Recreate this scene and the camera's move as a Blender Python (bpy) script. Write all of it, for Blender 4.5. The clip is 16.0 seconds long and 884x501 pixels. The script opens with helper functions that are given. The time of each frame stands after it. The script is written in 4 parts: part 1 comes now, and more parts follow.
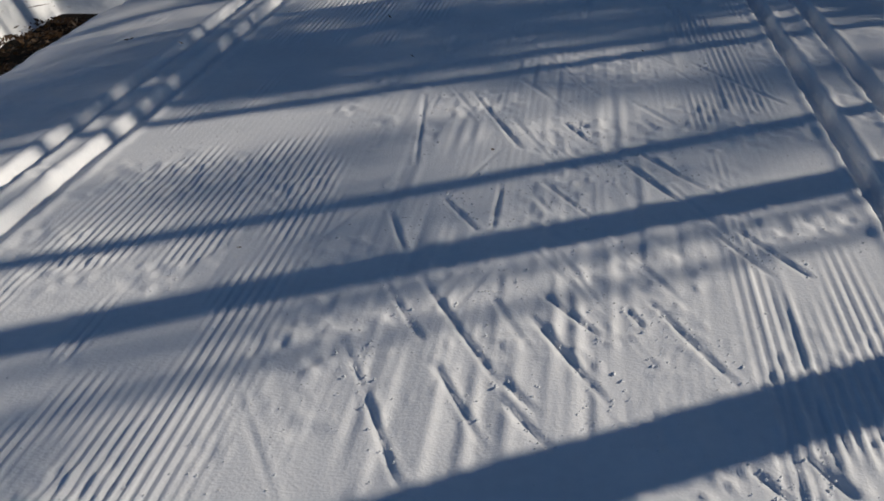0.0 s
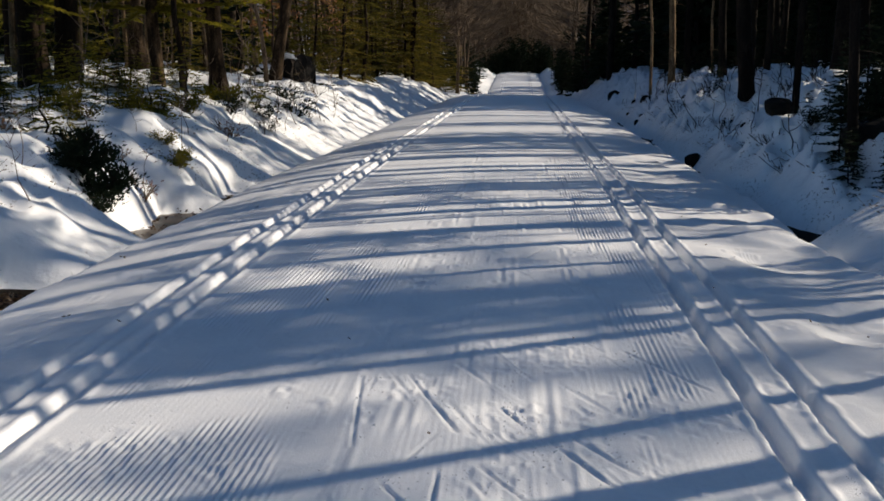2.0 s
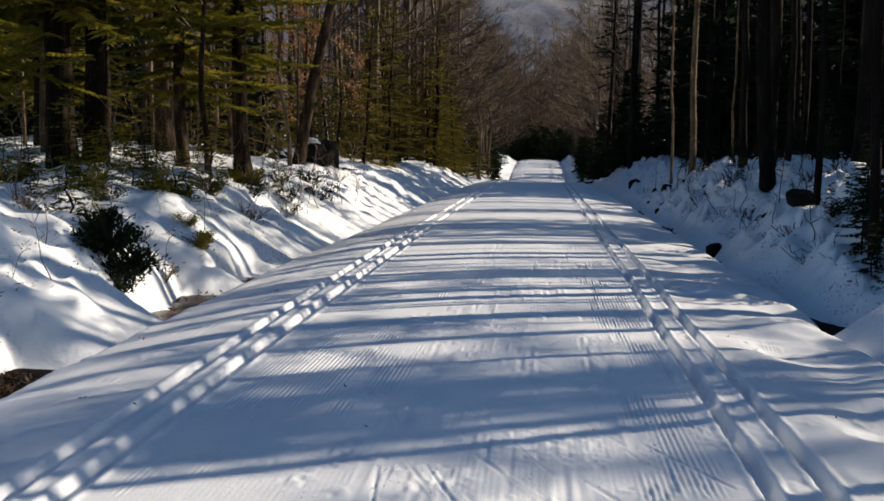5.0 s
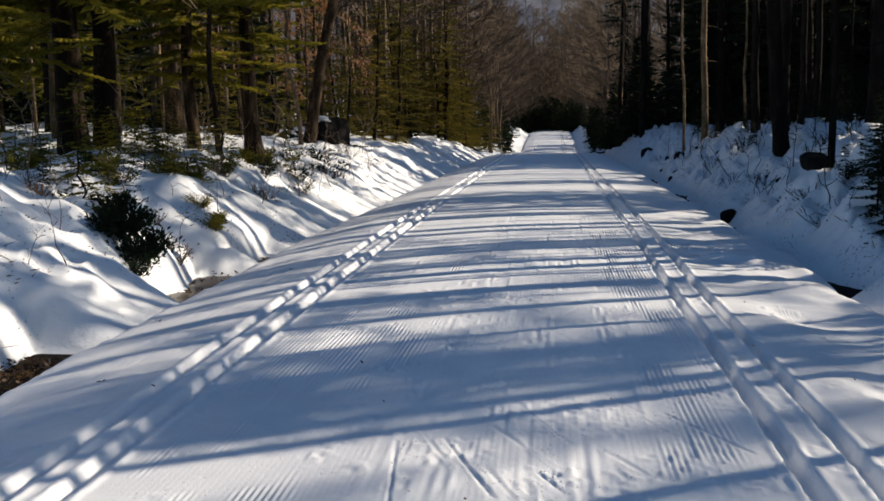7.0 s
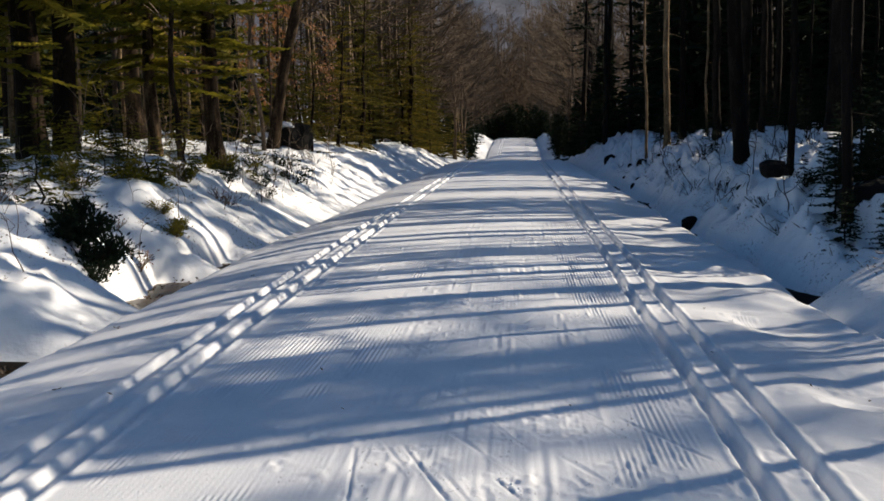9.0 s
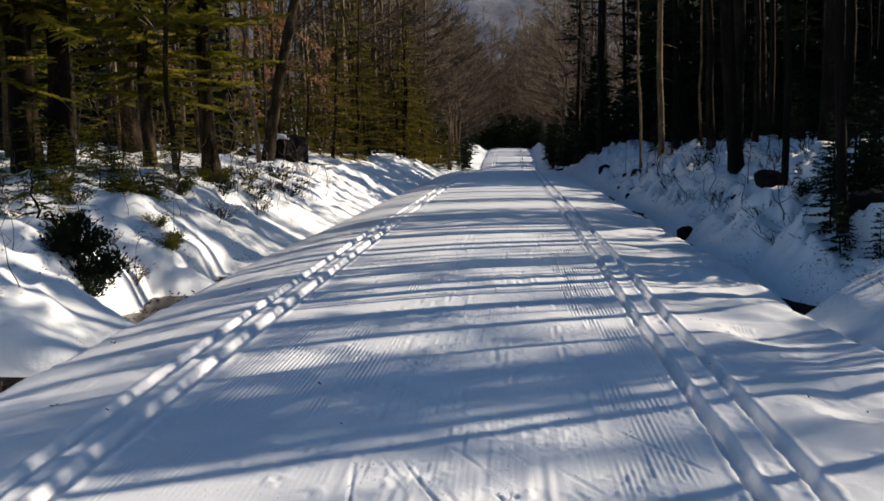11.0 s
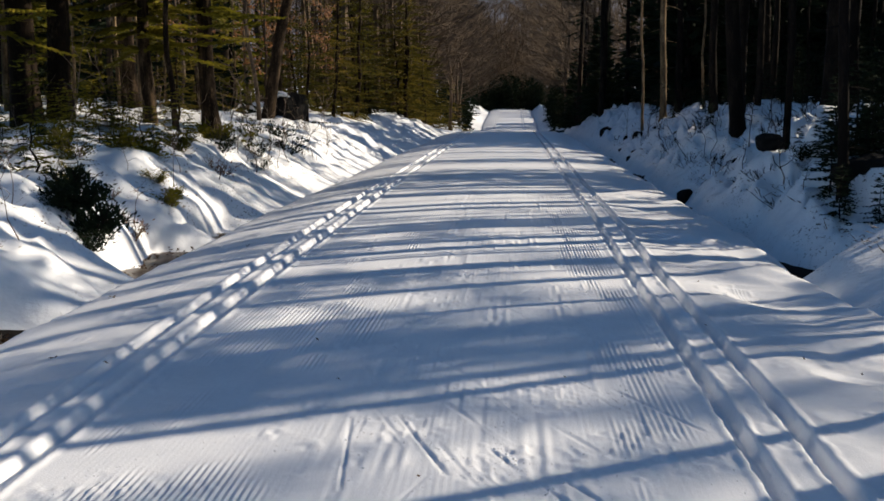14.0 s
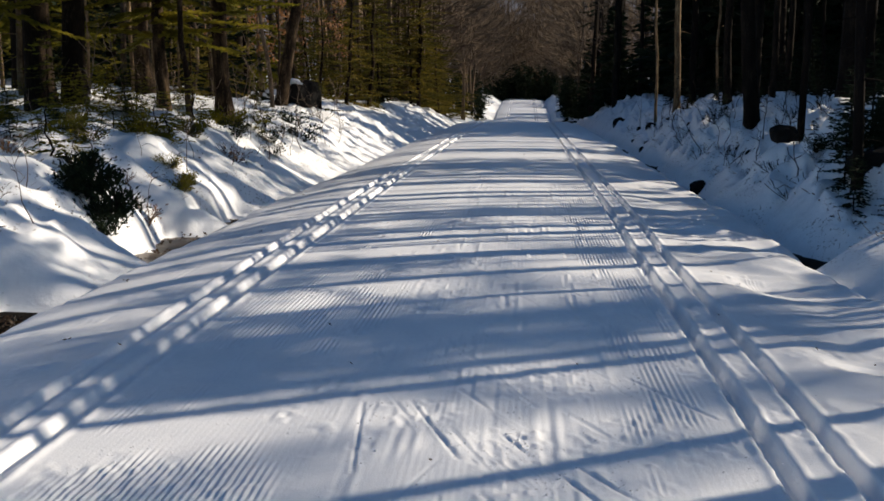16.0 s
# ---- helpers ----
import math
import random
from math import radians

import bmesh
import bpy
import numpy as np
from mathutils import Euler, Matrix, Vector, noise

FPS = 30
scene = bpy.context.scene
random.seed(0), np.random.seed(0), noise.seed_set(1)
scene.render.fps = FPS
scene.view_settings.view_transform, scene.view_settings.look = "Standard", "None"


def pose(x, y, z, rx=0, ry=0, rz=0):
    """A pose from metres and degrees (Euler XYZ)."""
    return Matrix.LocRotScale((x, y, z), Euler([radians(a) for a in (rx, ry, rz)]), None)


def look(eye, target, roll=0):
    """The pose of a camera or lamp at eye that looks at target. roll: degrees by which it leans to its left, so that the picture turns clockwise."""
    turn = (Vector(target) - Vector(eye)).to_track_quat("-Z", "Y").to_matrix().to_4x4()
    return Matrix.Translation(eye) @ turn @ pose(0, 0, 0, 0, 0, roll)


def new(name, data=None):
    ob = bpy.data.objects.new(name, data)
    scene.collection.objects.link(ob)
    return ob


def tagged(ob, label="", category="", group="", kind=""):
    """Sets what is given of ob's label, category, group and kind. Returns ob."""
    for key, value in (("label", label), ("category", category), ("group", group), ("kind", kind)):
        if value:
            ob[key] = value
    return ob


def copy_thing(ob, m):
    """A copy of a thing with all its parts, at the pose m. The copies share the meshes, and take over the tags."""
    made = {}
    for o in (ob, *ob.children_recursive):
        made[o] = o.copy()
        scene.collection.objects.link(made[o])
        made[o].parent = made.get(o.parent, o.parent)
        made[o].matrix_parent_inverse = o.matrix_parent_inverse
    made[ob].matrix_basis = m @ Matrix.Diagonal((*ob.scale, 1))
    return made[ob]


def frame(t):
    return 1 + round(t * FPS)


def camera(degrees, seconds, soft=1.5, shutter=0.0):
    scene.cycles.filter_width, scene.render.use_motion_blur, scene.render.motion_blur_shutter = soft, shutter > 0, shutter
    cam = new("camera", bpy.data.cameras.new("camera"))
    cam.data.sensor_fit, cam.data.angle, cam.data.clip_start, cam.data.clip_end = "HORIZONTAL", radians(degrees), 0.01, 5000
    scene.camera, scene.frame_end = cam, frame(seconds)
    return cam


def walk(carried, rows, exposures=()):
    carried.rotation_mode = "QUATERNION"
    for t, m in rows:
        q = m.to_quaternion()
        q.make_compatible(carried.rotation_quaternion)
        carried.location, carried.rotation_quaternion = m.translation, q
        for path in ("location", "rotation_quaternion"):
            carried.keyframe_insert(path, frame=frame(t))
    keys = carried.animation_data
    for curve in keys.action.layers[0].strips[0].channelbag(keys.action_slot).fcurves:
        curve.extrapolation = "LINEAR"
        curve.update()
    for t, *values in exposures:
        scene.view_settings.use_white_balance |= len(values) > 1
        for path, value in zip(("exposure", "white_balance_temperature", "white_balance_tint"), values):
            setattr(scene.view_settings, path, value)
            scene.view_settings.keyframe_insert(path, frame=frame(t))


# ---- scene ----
cam = camera(44.0, 16.0, soft=1.7)
walk(cam, [
    (0, pose(0.027, 0.017, 1.409, 65.33, 2.77, 7.28)),
    (0.5, pose(0.012, -0.003, 1.440, 72.62, 1.58, 4.40)),
    (1, pose(-0.019, -0.013, 1.459, 76.48, 0.51, 4.24)),
    (1.5, pose(0.010, -0.019, 1.446, 79.25, 0.52, 4.07)),
    (2, pose(0.004, -0.028, 1.438, 79.80, 0.80, 4.06)),
    (2.5, pose(-0.001, -0.018, 1.454, 79.82, 1.14, 5.29)),
    (3, pose(0.005, -0.024, 1.442, 79.01, 0.36, 5.08)),
    (3.5, pose(0.004, -0.010, 1.457, 79.37, -0.61, 5.71)),
    (4, pose(-0.005, 0.012, 1.448, 80.10, 1.07, 5.68)),
    (4.5, pose(-0.002, 0.011, 1.472, 83.45, 0.34, 3.57)),
    (5, pose(0.000, 0.000, 1.450, 84.23, 0.00, 5.21)),
    (7.5, pose(0.011, 0.019, 1.437, 82.77, 2.07, 5.44)),
    (8, pose(0.025, 0.026, 1.428, 82.98, 1.98, 4.89)),
    (8.5, pose(0.037, 0.028, 1.436, 83.10, 1.39, 4.36)),
    (9, pose(0.030, 0.022, 1.443, 83.20, 1.48, 3.93)),
    (11.5, pose(0.018, 0.019, 1.462, 83.78, 1.99, 3.42)),
    (12, pose(0.024, 0.005, 1.447, 83.01, 2.45, 3.13)),
    (12.5, pose(0.028, 0.010, 1.445, 82.94, 2.43, 4.24)),
    (13, pose(0.034, 0.000, 1.443, 82.59, 1.65, 4.16)),
    (13.5, pose(0.026, 0.007, 1.450, 82.69, 0.85, 4.51)),
    (14, pose(0.022, 0.012, 1.445, 81.69, 1.05, 3.70)),
    (14.5, pose(0.025, 0.019, 1.438, 81.11, 1.54, 4.38)),
    (15, pose(0.011, 0.022, 1.432, 80.70, 1.77, 5.20)),
    (15.5, pose(0.022, 0.016, 1.436, 81.15, 0.73, 4.81)),
    (16, pose(0.009, 0.005, 1.426, 81.16, 0.51, 4.36)),
], exposures=[(0.0, -0.45, 5700, 3), (0.5, -0.2, 5700, 3), (1.0, 0.08, 5850, 4), (2.5, 0.34, 5950, 4), (4.0, 0.46, 5960, 4), (5.0, 0.54, 5960, 4), (12.0, 0.55, 5960, 4), (16.0, 0.48, 5960, 4)])

# ---- light ----
SUN_TURN = math.atan2(0.883, 0.468)      # azimuth from +y towards +x
SUN_HIGH = radians(24)
world = bpy.data.worlds.new("winter_sky")
scene.world = world
world.use_nodes = True
wn = world.node_tree
sky = wn.nodes.new("ShaderNodeTexSky")
sky.sky_type, sky.sun_disc = "NISHITA", False
sky.sun_elevation, sky.sun_rotation = SUN_HIGH, SUN_TURN
sky.ozone_density, sky.dust_density = 5.0, 1.2
bg = wn.nodes["Background"]
wn.links.new(sky.outputs[0], bg.inputs[0])
bg.inputs[1].default_value = 0.063
sun = new("sun", bpy.data.lights.new("sun", "SUN"))
sun.data.energy, sun.data.angle, sun.data.color = 5.0, radians(0.53), (1.0, 0.81, 0.625)
sun_way = Vector((math.sin(SUN_TURN) * math.cos(SUN_HIGH), math.cos(SUN_TURN) * math.cos(SUN_HIGH), math.sin(SUN_HIGH)))
sun.matrix_world = look(sun_way * 60, (0, 0, 0))


# ---- materials ----
def material(name, stops, scale, rough=0.8, bump=0.3, bump_scale=None, detail=6.0, stretch=(1, 1, 1), spec=0.3, per_object=0.0, translucent=0.0):
    """A surface coloured by two sizes of noise, with relief."""
    m = bpy.data.materials.new(name)
    m.use_nodes = True
    n, l = m.node_tree.nodes, m.node_tree.links
    p = n["Principled BSDF"]
    co = n.new("ShaderNodeTexCoord")
    mp = n.new("ShaderNodeMapping")
    mp.inputs["Scale"].default_value = stretch
    l.new(co.outputs["Object"], mp.inputs[0])
    a, b = n.new("ShaderNodeTexNoise"), n.new("ShaderNodeTexNoise")
    for q, s in ((a, scale), (b, scale * 9)):
        q.inputs["Scale"].default_value, q.inputs["Detail"].default_value = s, detail
        l.new(mp.outputs[0], q.inputs["Vector"])
    mix = n.new("ShaderNodeMath")
    mix.operation = "MULTIPLY_ADD"
    mix.inputs[1].default_value = 0.4
    l.new(b.outputs[0], mix.inputs[0])
    sc = n.new("ShaderNodeMath")
    sc.operation = "MULTIPLY"
    sc.inputs[1].default_value = 0.6
    l.new(a.outputs[0], sc.inputs[0])
    l.new(sc.outputs[0], mix.inputs[2])
    fac = mix.outputs[0]
    if per_object:
        info = n.new("ShaderNodeObjectInfo")
        ad = n.new("ShaderNodeMath")
        ad.operation = "MULTIPLY_ADD"
        ad.inputs[1].default_value, ad.inputs[2].default_value = per_object, -per_object / 2
        l.new(info.outputs["Random"], ad.inputs[0])
        ad2 = n.new("ShaderNodeMath")
        l.new(ad.outputs[0], ad2.inputs[0])
        l.new(fac, ad2.inputs[1])
        fac = ad2.outputs[0]
    ramp = n.new("ShaderNodeValToRGB")
    el = ramp.color_ramp.elements
    while len(el) < len(stops):
        el.new(0.5)
    for e, (pos, col) in zip(el, stops):
        e.position, e.color = pos, (*col, 1)
    l.new(fac, ramp.inputs[0])
    l.new(ramp.outputs[0], p.inputs["Base Color"])
    p.inputs["Roughness"].default_value = rough
    p.inputs["Specular IOR Level"].default_value = spec
    if bump:
        bn = n.new("ShaderNodeTexNoise")
        bn.inputs["Scale"].default_value, bn.inputs["Detail"].default_value = bump_scale or scale * 6, 8
        l.new(mp.outputs[0], bn.inputs["Vector"])
        bp = n.new("ShaderNodeBump")
        bp.inputs["Strength"].default_value, bp.inputs["Distance"].default_value = bump, 0.02
        l.new(bn.outputs[0], bp.inputs["Height"])
        l.new(bp.outputs[0], p.inputs["Normal"])
    if translucent:
        tr = n.new("ShaderNodeBsdfTranslucent")
        l.new(ramp.outputs[0], tr.inputs[0])
        ms = n.new("ShaderNodeMixShader")
        ms.inputs[0].default_value = translucent
        l.new(p.outputs[0], ms.inputs[1])
        l.new(tr.outputs[0], ms.inputs[2])
        l.new(ms.outputs[0], n["Material Output"].inputs[0])
    return m


SNOW_TRAIL = material("groomed_snow", [(0.3, (0.78, 0.79, 0.81)), (0.55, (0.86, 0.86, 0.87)), (0.75, (0.9, 0.9, 0.9))], 3.0, 0.5, 0.13, 110, spec=0.45)
SNOW_BANK = material("bank_snow", [(0.3, (0.78, 0.79, 0.8)), (0.7, (0.9, 0.9, 0.9))], 1.5, 0.6, 0.55, 9)


def littered(m):
    """Scatters specks of dark litter over a snow material."""
    n, l = m.node_tree.nodes, m.node_tree.links
    p = n["Principled BSDF"]
    snow = p.inputs["Base Color"].links[0].from_socket
    co = n.new("ShaderNodeTexCoord")
    masks = []
    for scale, low, high in ((26.0, 0.60, 0.66), (1.1, 0.46, 0.62)):
        t, k = n.new("ShaderNodeTexNoise"), n.new("ShaderNodeMapRange")
        t.inputs["Scale"].default_value, t.inputs["Detail"].default_value = scale, 4
        k.inputs["From Min"].default_value, k.inputs["From Max"].default_value = low, high
        l.new(co.outputs["Object"], t.inputs["Vector"])
        l.new(t.outputs[0], k.inputs["Value"])
        masks.append(k.outputs[0])
    both, mix = n.new("ShaderNodeMath"), n.new("ShaderNodeMixRGB")
    both.operation = "MULTIPLY"
    l.new(masks[0], both.inputs[0])
    l.new(masks[1], both.inputs[1])
    l.new(both.outputs[0], mix.inputs[0])
    l.new(snow, mix.inputs[1])
    mix.inputs[2].default_value = (0.10, 0.075, 0.05, 1)
    l.new(mix.outputs[0], p.inputs["Base Color"])


littered(SNOW_BANK)
SNOW_CAP = material("cap_snow", [(0.3, (0.82, 0.82, 0.83)), (0.7, (0.9, 0.9, 0.9))], 4, 0.6, 0.3, 30)
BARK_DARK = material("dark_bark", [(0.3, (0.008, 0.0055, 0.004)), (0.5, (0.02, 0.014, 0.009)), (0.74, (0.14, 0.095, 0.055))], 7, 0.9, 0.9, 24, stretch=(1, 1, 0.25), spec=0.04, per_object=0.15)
# near-black copy of BARK_DARK: the deep shade is put into its colour
BARK_SHADE = material("shaded_bark", [(0.3, (0.006, 0.005, 0.004)), (0.5, (0.013, 0.01, 0.008)), (0.72, (0.04, 0.03, 0.02))], 7, 0.9, 0.9, 24, stretch=(1, 1, 0.25), spec=0.04, per_object=0.15)
BARK_GREY = material("grey_bark", [(0.3, (0.022, 0.015, 0.010)), (0.5, (0.055, 0.04, 0.027)), (0.72, (0.19, 0.14, 0.095))], 6, 0.85, 0.7, 20, stretch=(1, 1, 0.3), spec=0.06, per_object=0.2)
# bark lightened to tan so that its colour carries the bright sun slivers
BARK_SUNLIT = material("sunlit_bark", [(0.32, (0.03, 0.02, 0.012)), (0.52, (0.16, 0.11, 0.06)), (0.7, (0.45, 0.33, 0.18))], 6, 0.85, 0.8, 20, stretch=(1, 1, 0.3), spec=0.06)
TWIG = material("twig_bark", [(0.3, (0.09, 0.06, 0.04)), (0.7, (0.22, 0.16, 0.11))], 5, 0.85, 0.2, per_object=0.2)
FAR_TWIG = material("far_twigs", [(0.3, (0.06, 0.038, 0.02)), (0.7, (0.15, 0.1, 0.055))], 0.5, 0.9, 0.0)
# distance haze is painted into the hill as pale grey
HILL_HAZE = material("hazed_far_hill", [(0.3, (0.16, 0.15, 0.15)), (0.5, (0.25, 0.235, 0.24)), (0.7, (0.38, 0.37, 0.38))], 0.05, 0.95, 0.0, stretch=(1, 1, 0.5), spec=0.0)
# sunlit copy of the needles: yellow tones raised to stand for sun on them
NEEDLE = material("fir_needles", [(0.25, (0.026, 0.030, 0.004)), (0.5, (0.14, 0.125, 0.012)), (0.75, (0.38, 0.29, 0.035))], 1.6, 0.7, 0.0, spec=0.1, per_object=0.2, translucent=0.5)
NEEDLE_OLIVE = material("olive_needles", [(0.25, (0.022, 0.024, 0.005)), (0.5, (0.07, 0.06, 0.009)), (0.75, (0.2, 0.145, 0.022))], 1.6, 0.7, 0.0, spec=0.1, per_object=0.35, translucent=0.4)
# shaded copy of the needles: forest shade is put into the near-black green
NEEDLE_SHADE = material("shaded_needles", [(0.25, (0.008, 0.014, 0.008)), (0.7, (0.022, 0.03, 0.014))], 1.6, 0.75, 0.0, spec=0.04, per_object=0.1, translucent=0.1)
DRY_LEAF = material("dry_leaves", [(0.3, (0.14, 0.06, 0.02)), (0.7, (0.36, 0.17, 0.06))], 9, 0.7, 0.0, translucent=0.4)
ROCK = material("dark_rock", [(0.3, (0.007, 0.007, 0.006)), (0.55, (0.012, 0.011, 0.01)), (0.75, (0.03, 0.027, 0.023))], 4, 0.9, 0.9, 18, spec=0.1)
LITTER = material("drowned_leaves", [(0.3, (0.03, 0.018, 0.008)), (0.55, (0.1, 0.055, 0.022)), (0.75, (0.24, 0.13, 0.05))], 9, 0.5, 0.0, translucent=0.15)
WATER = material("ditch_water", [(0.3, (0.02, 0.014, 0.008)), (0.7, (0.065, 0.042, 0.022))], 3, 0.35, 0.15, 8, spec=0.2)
# copy of WATER with the ditch's shade put into a near-black colour
WATER_SHADE = material("shaded_ditch_water", [(0.3, (0.005, 0.004, 0.003)), (0.7, (0.014, 0.011, 0.008))], 3, 0.7, 0.3, 8, spec=0.02)


# ---- tools ----
LATTICES = {}


def lattice(shape, seed):
    if seed not in LATTICES:
        LATTICES[seed] = np.random.RandomState(seed).rand(*shape)
    return LATTICES[seed]


def wave(x, y, size, seed):
    """Smooth value noise from -1 to 1 over the plan, with cells of that size (a pair: along x, along y)."""
    sx, sy = size if isinstance(size, tuple) else (size, size)
    u, v = np.asarray(x) / sx + 97.3, np.asarray(y) / sy + 71.7
    i, j = np.floor(u).astype(int), np.floor(v).astype(int)
    a, b = u - i, v - j
    a, b = a * a * (3 - 2 * a), b * b * (3 - 2 * b)
    g = lattice((256, 256), seed)
    p = lambda m, k: g[m % 256, k % 256]
    return 2 * ((p(i, j) * (1 - a) + p(i + 1, j) * a) * (1 - b) + (p(i, j + 1) * (1 - a) + p(i + 1, j + 1) * a) * b) - 1


def step(a, b, x):
    s = np.clip((np.asarray(x, float) - a) / (b - a), 0, 1)
    return s * s * (3 - 2 * s)


# ---- the lie of the land ----
def fall(y):
    """Height of the trail's middle along its length: level, a gentle fall, a dip, and a rise."""
    k, h = [-60, 12, 20, 40, 57, 80, 105, 120, 134, 165, 300, 3000], [0, 0, -0.09, -0.33, -0.57, -2.2, -3.0, -2.75, -2.1, -1.5, -0.4, 6]
    return sum(np.interp(np.asarray(y) + d, k, h) for d in (-4, -2, 0, 2, 4)) / 5


def trail_height(x, y):
    """Crowned trail with soft shoulders that break off into the ditches."""
    x, y = np.asarray(x, float), np.asarray(y, float)
    z = fall(y) - 0.075 * np.maximum(0, -1.9 - x) ** 2 - 0.03 * np.maximum(0, x - 1.2) ** 2
    # past the first metres the surface leans towards the right-hand ditch
    z = z - 0.05 * step(3.5, 10.5, y) * np.log1p(np.exp((x + 0.7) / 0.25)) * 0.25
    # a soft berm slanting across the right shoulder
    z = z + 0.045 * np.exp(-((y - 10.1 + 1.6 * (x - 1.7)) / 0.3) ** 2) * step(1.4, 2.0, x) + 0.03 * np.exp(-((y - 11.9 + 1.2 * (x - 1.7)) / 0.3) ** 2) * step(1.4, 2.0, x)
    z = z + 0.05 * wave(x, y, (0.75, 0.9), 3) * step(1.25, 1.9, x) + 0.018 * wave(x, y, (0.5, 0.35), 4) * step(1.25, 1.7, x)
    z = z + step(1.3, 1.9, x) * (0.02 * (0.4 - abs(wave(x, y, (0.5, 0.3), 38))) + 0.009 * wave(x, y, (0.17, 0.12), 39))
    z = z + 0.014 * wave(x, y, (0.7, 1.1), 5) * step(2.2, 2.8, -x) + 0.006 * wave(x, y, (1.2, 2.2), 6)
    left = 3.38 + 0.10 * wave(0 * y, y, (1, 2.3), 7)
    right = 2.47 + 0.07 * wave(0 * y, y, (1, 1.7), 8)
    z = z - 0.75 * np.maximum(0, -x - left) ** 1.25 - 0.95 * np.maximum(0, x - right) ** 1.2
    return z


def land(x, y):
    """Height of the ground: ditches either side of the trail, snowy banks, forest floor."""
    x, y = np.asarray(x, float), np.asarray(y, float)
    lk = [-200, 2.6, 3.4, 3.75, 4.2, 4.36, 4.6, 5.2, 6.2, 8, 12, 20, 40, 120, 3000]
    lh = [-0.7, -0.7, -0.6, -0.52, -0.48, -0.06, 0.16, 0.58, 0.98, 1.14, 1.35, 1.8, 3.0, 6, 8]
    rk = [-200, 1.8, 2.5, 2.75, 2.95, 3.22, 3.52, 4.02, 4.52, 5.2, 6.2, 10, 20, 40, 120, 3000]
    rh = [-0.7, -0.7, -0.6, -0.56, -0.46, -0.16, 0.05, 0.3, 0.55, 0.8, 0.88, 0.97, 1.5, 3.0, 6, 8]
    wob = 0.22 * wave(x * 0, y, (1, 3.1), 11) + 0.1 * wave(x * 0, y, (1, 0.9), 12) + 0.07 * wave(x, y, (0.6, 0.33), 58)
    hole = 0.42 * np.exp(-((y - 11.3) / 0.75) ** 2) + 0.24 * np.exp(-((y - 14.2) / 0.6) ** 2) + 0.22 * np.exp(-((y - 18.5) / 1.3) ** 2) + 0.24 * np.exp(-((y - 25) / 2.2) ** 2) + 0.2 * np.exp(-((y - 34) / 3.0) ** 2)
    z = np.where(x < -0.3, np.interp(-x + wob, lk, lh), np.interp(x + wob * 0.5 + 0.22 - hole, rk, rh))
    bridge = step(8.5, 9.0, y) * (1 - step(10.3, 11.0, y)) + 0.8 * np.exp(-((y - 13.5) / 0.4) ** 2) + step(15.0, 16.2, y)
    bank = np.interp(-x + 0.4 * wob, [-200, 2.6, 3.4, 3.75, 4.2, 4.7, 5.2, 5.8, 6.6, 8, 12, 20, 40, 120, 3000], [-0.7, -0.55, -0.4, -0.3, -0.02, 0.31, 0.62, 0.86, 1.02, 1.14, 1.35, 1.8, 3.0, 6, 8])
    z = np.where(x < -0.3, z + (bank - z) * np.clip(bridge, 0, 1), z)
    off = step(3.9, 5.2, -x) + step(2.9, 3.7, x)
    z = z + off * (0.11 * wave(x, y, 1.1, 13) + 0.05 * wave(x, y, 0.45, 14)) + step(5, 9, abs(x + 0.4)) * 0.22 * wave(x, y, 3.7, 15)
    z = z + step(2.95, 3.5, x) * (0.4 * (0.42 - abs(wave(x, y, 0.95, 16))) + 0.32 * (0.42 - abs(wave(x, y, 0.4, 17))) + 0.12 * wave(x, y, 0.26, 19) + 0.15 * (0.4 - abs(wave(x, y, 0.14, 36))))
    z = z + step(4.2, 5.0, -x) * (0.10 * (0.4 - abs(wave(x, y, 0.6, 18))) + 0.035 * wave(x, y, 0.24, 20) + 0.035 * step(-0.1, 0.6, wave(x, y, 0.9, 34)) * (0.4 - abs(wave(x, y, 0.12, 35))))
    z = z + step(3.75, 4.1, -x) * (1 - step(5.0, 6.0, -x)) * step(8.8, 9.6, y) * 0.13 * (0.4 - abs(wave(x, y, 0.3, 45)))
    # a smooth drift fills the right-hand ditch at the near end
    drift = np.interp(x, [2.2, 2.6, 3.0, 3.6, 4.4, 6], [-0.6, -0.3, -0.1, 0.09, 0.5, 0.9]) + 0.02 * wave(x, y, 0.5, 53)
    near = 1 - step(10.0, 10.9, y + 0.4 * (3.0 - x))
    z = np.where(x > 1.5, z + (drift - z) * near, z)
    return z + fall(y)


def mesh_of(name, verts, faces, mat, smooth=True):
    me = bpy.data.meshes.new(name)
    me.from_pydata(verts, [], faces)
    me.materials.append(mat)
    if smooth:
        me.polygons.foreach_set("use_smooth", [True] * len(me.polygons))
    me.update()
    return me


def grid_mesh(name, xs, ys, height, mat):
    """A sheet over the plan lines xs and ys."""
    nx, ny = len(xs), len(ys)
    gx, gy = np.meshgrid(xs, ys)
    co = np.stack([gx, gy, height(gx, gy)], -1).reshape(-1, 3)
    k = (np.arange(ny - 1)[:, None] * nx + np.arange(nx - 1)[None]).ravel()
    quads = np.stack([k + 1, k + 1 + nx, k + nx, k], 1)
    me = bpy.data.meshes.new(name)
    me.vertices.add(len(co))
    me.vertices.foreach_set("co", co.ravel())
    me.loops.add(quads.size)
    me.loops.foreach_set("vertex_index", quads.ravel())
    me.polygons.add(len(quads))
    me.polygons.foreach_set("loop_start", np.arange(len(quads)) * 4)
    me.polygons.foreach_set("use_smooth", np.ones(len(quads), bool))
    me.update(calc_edges=True)
    me.materials.append(mat)
    return me


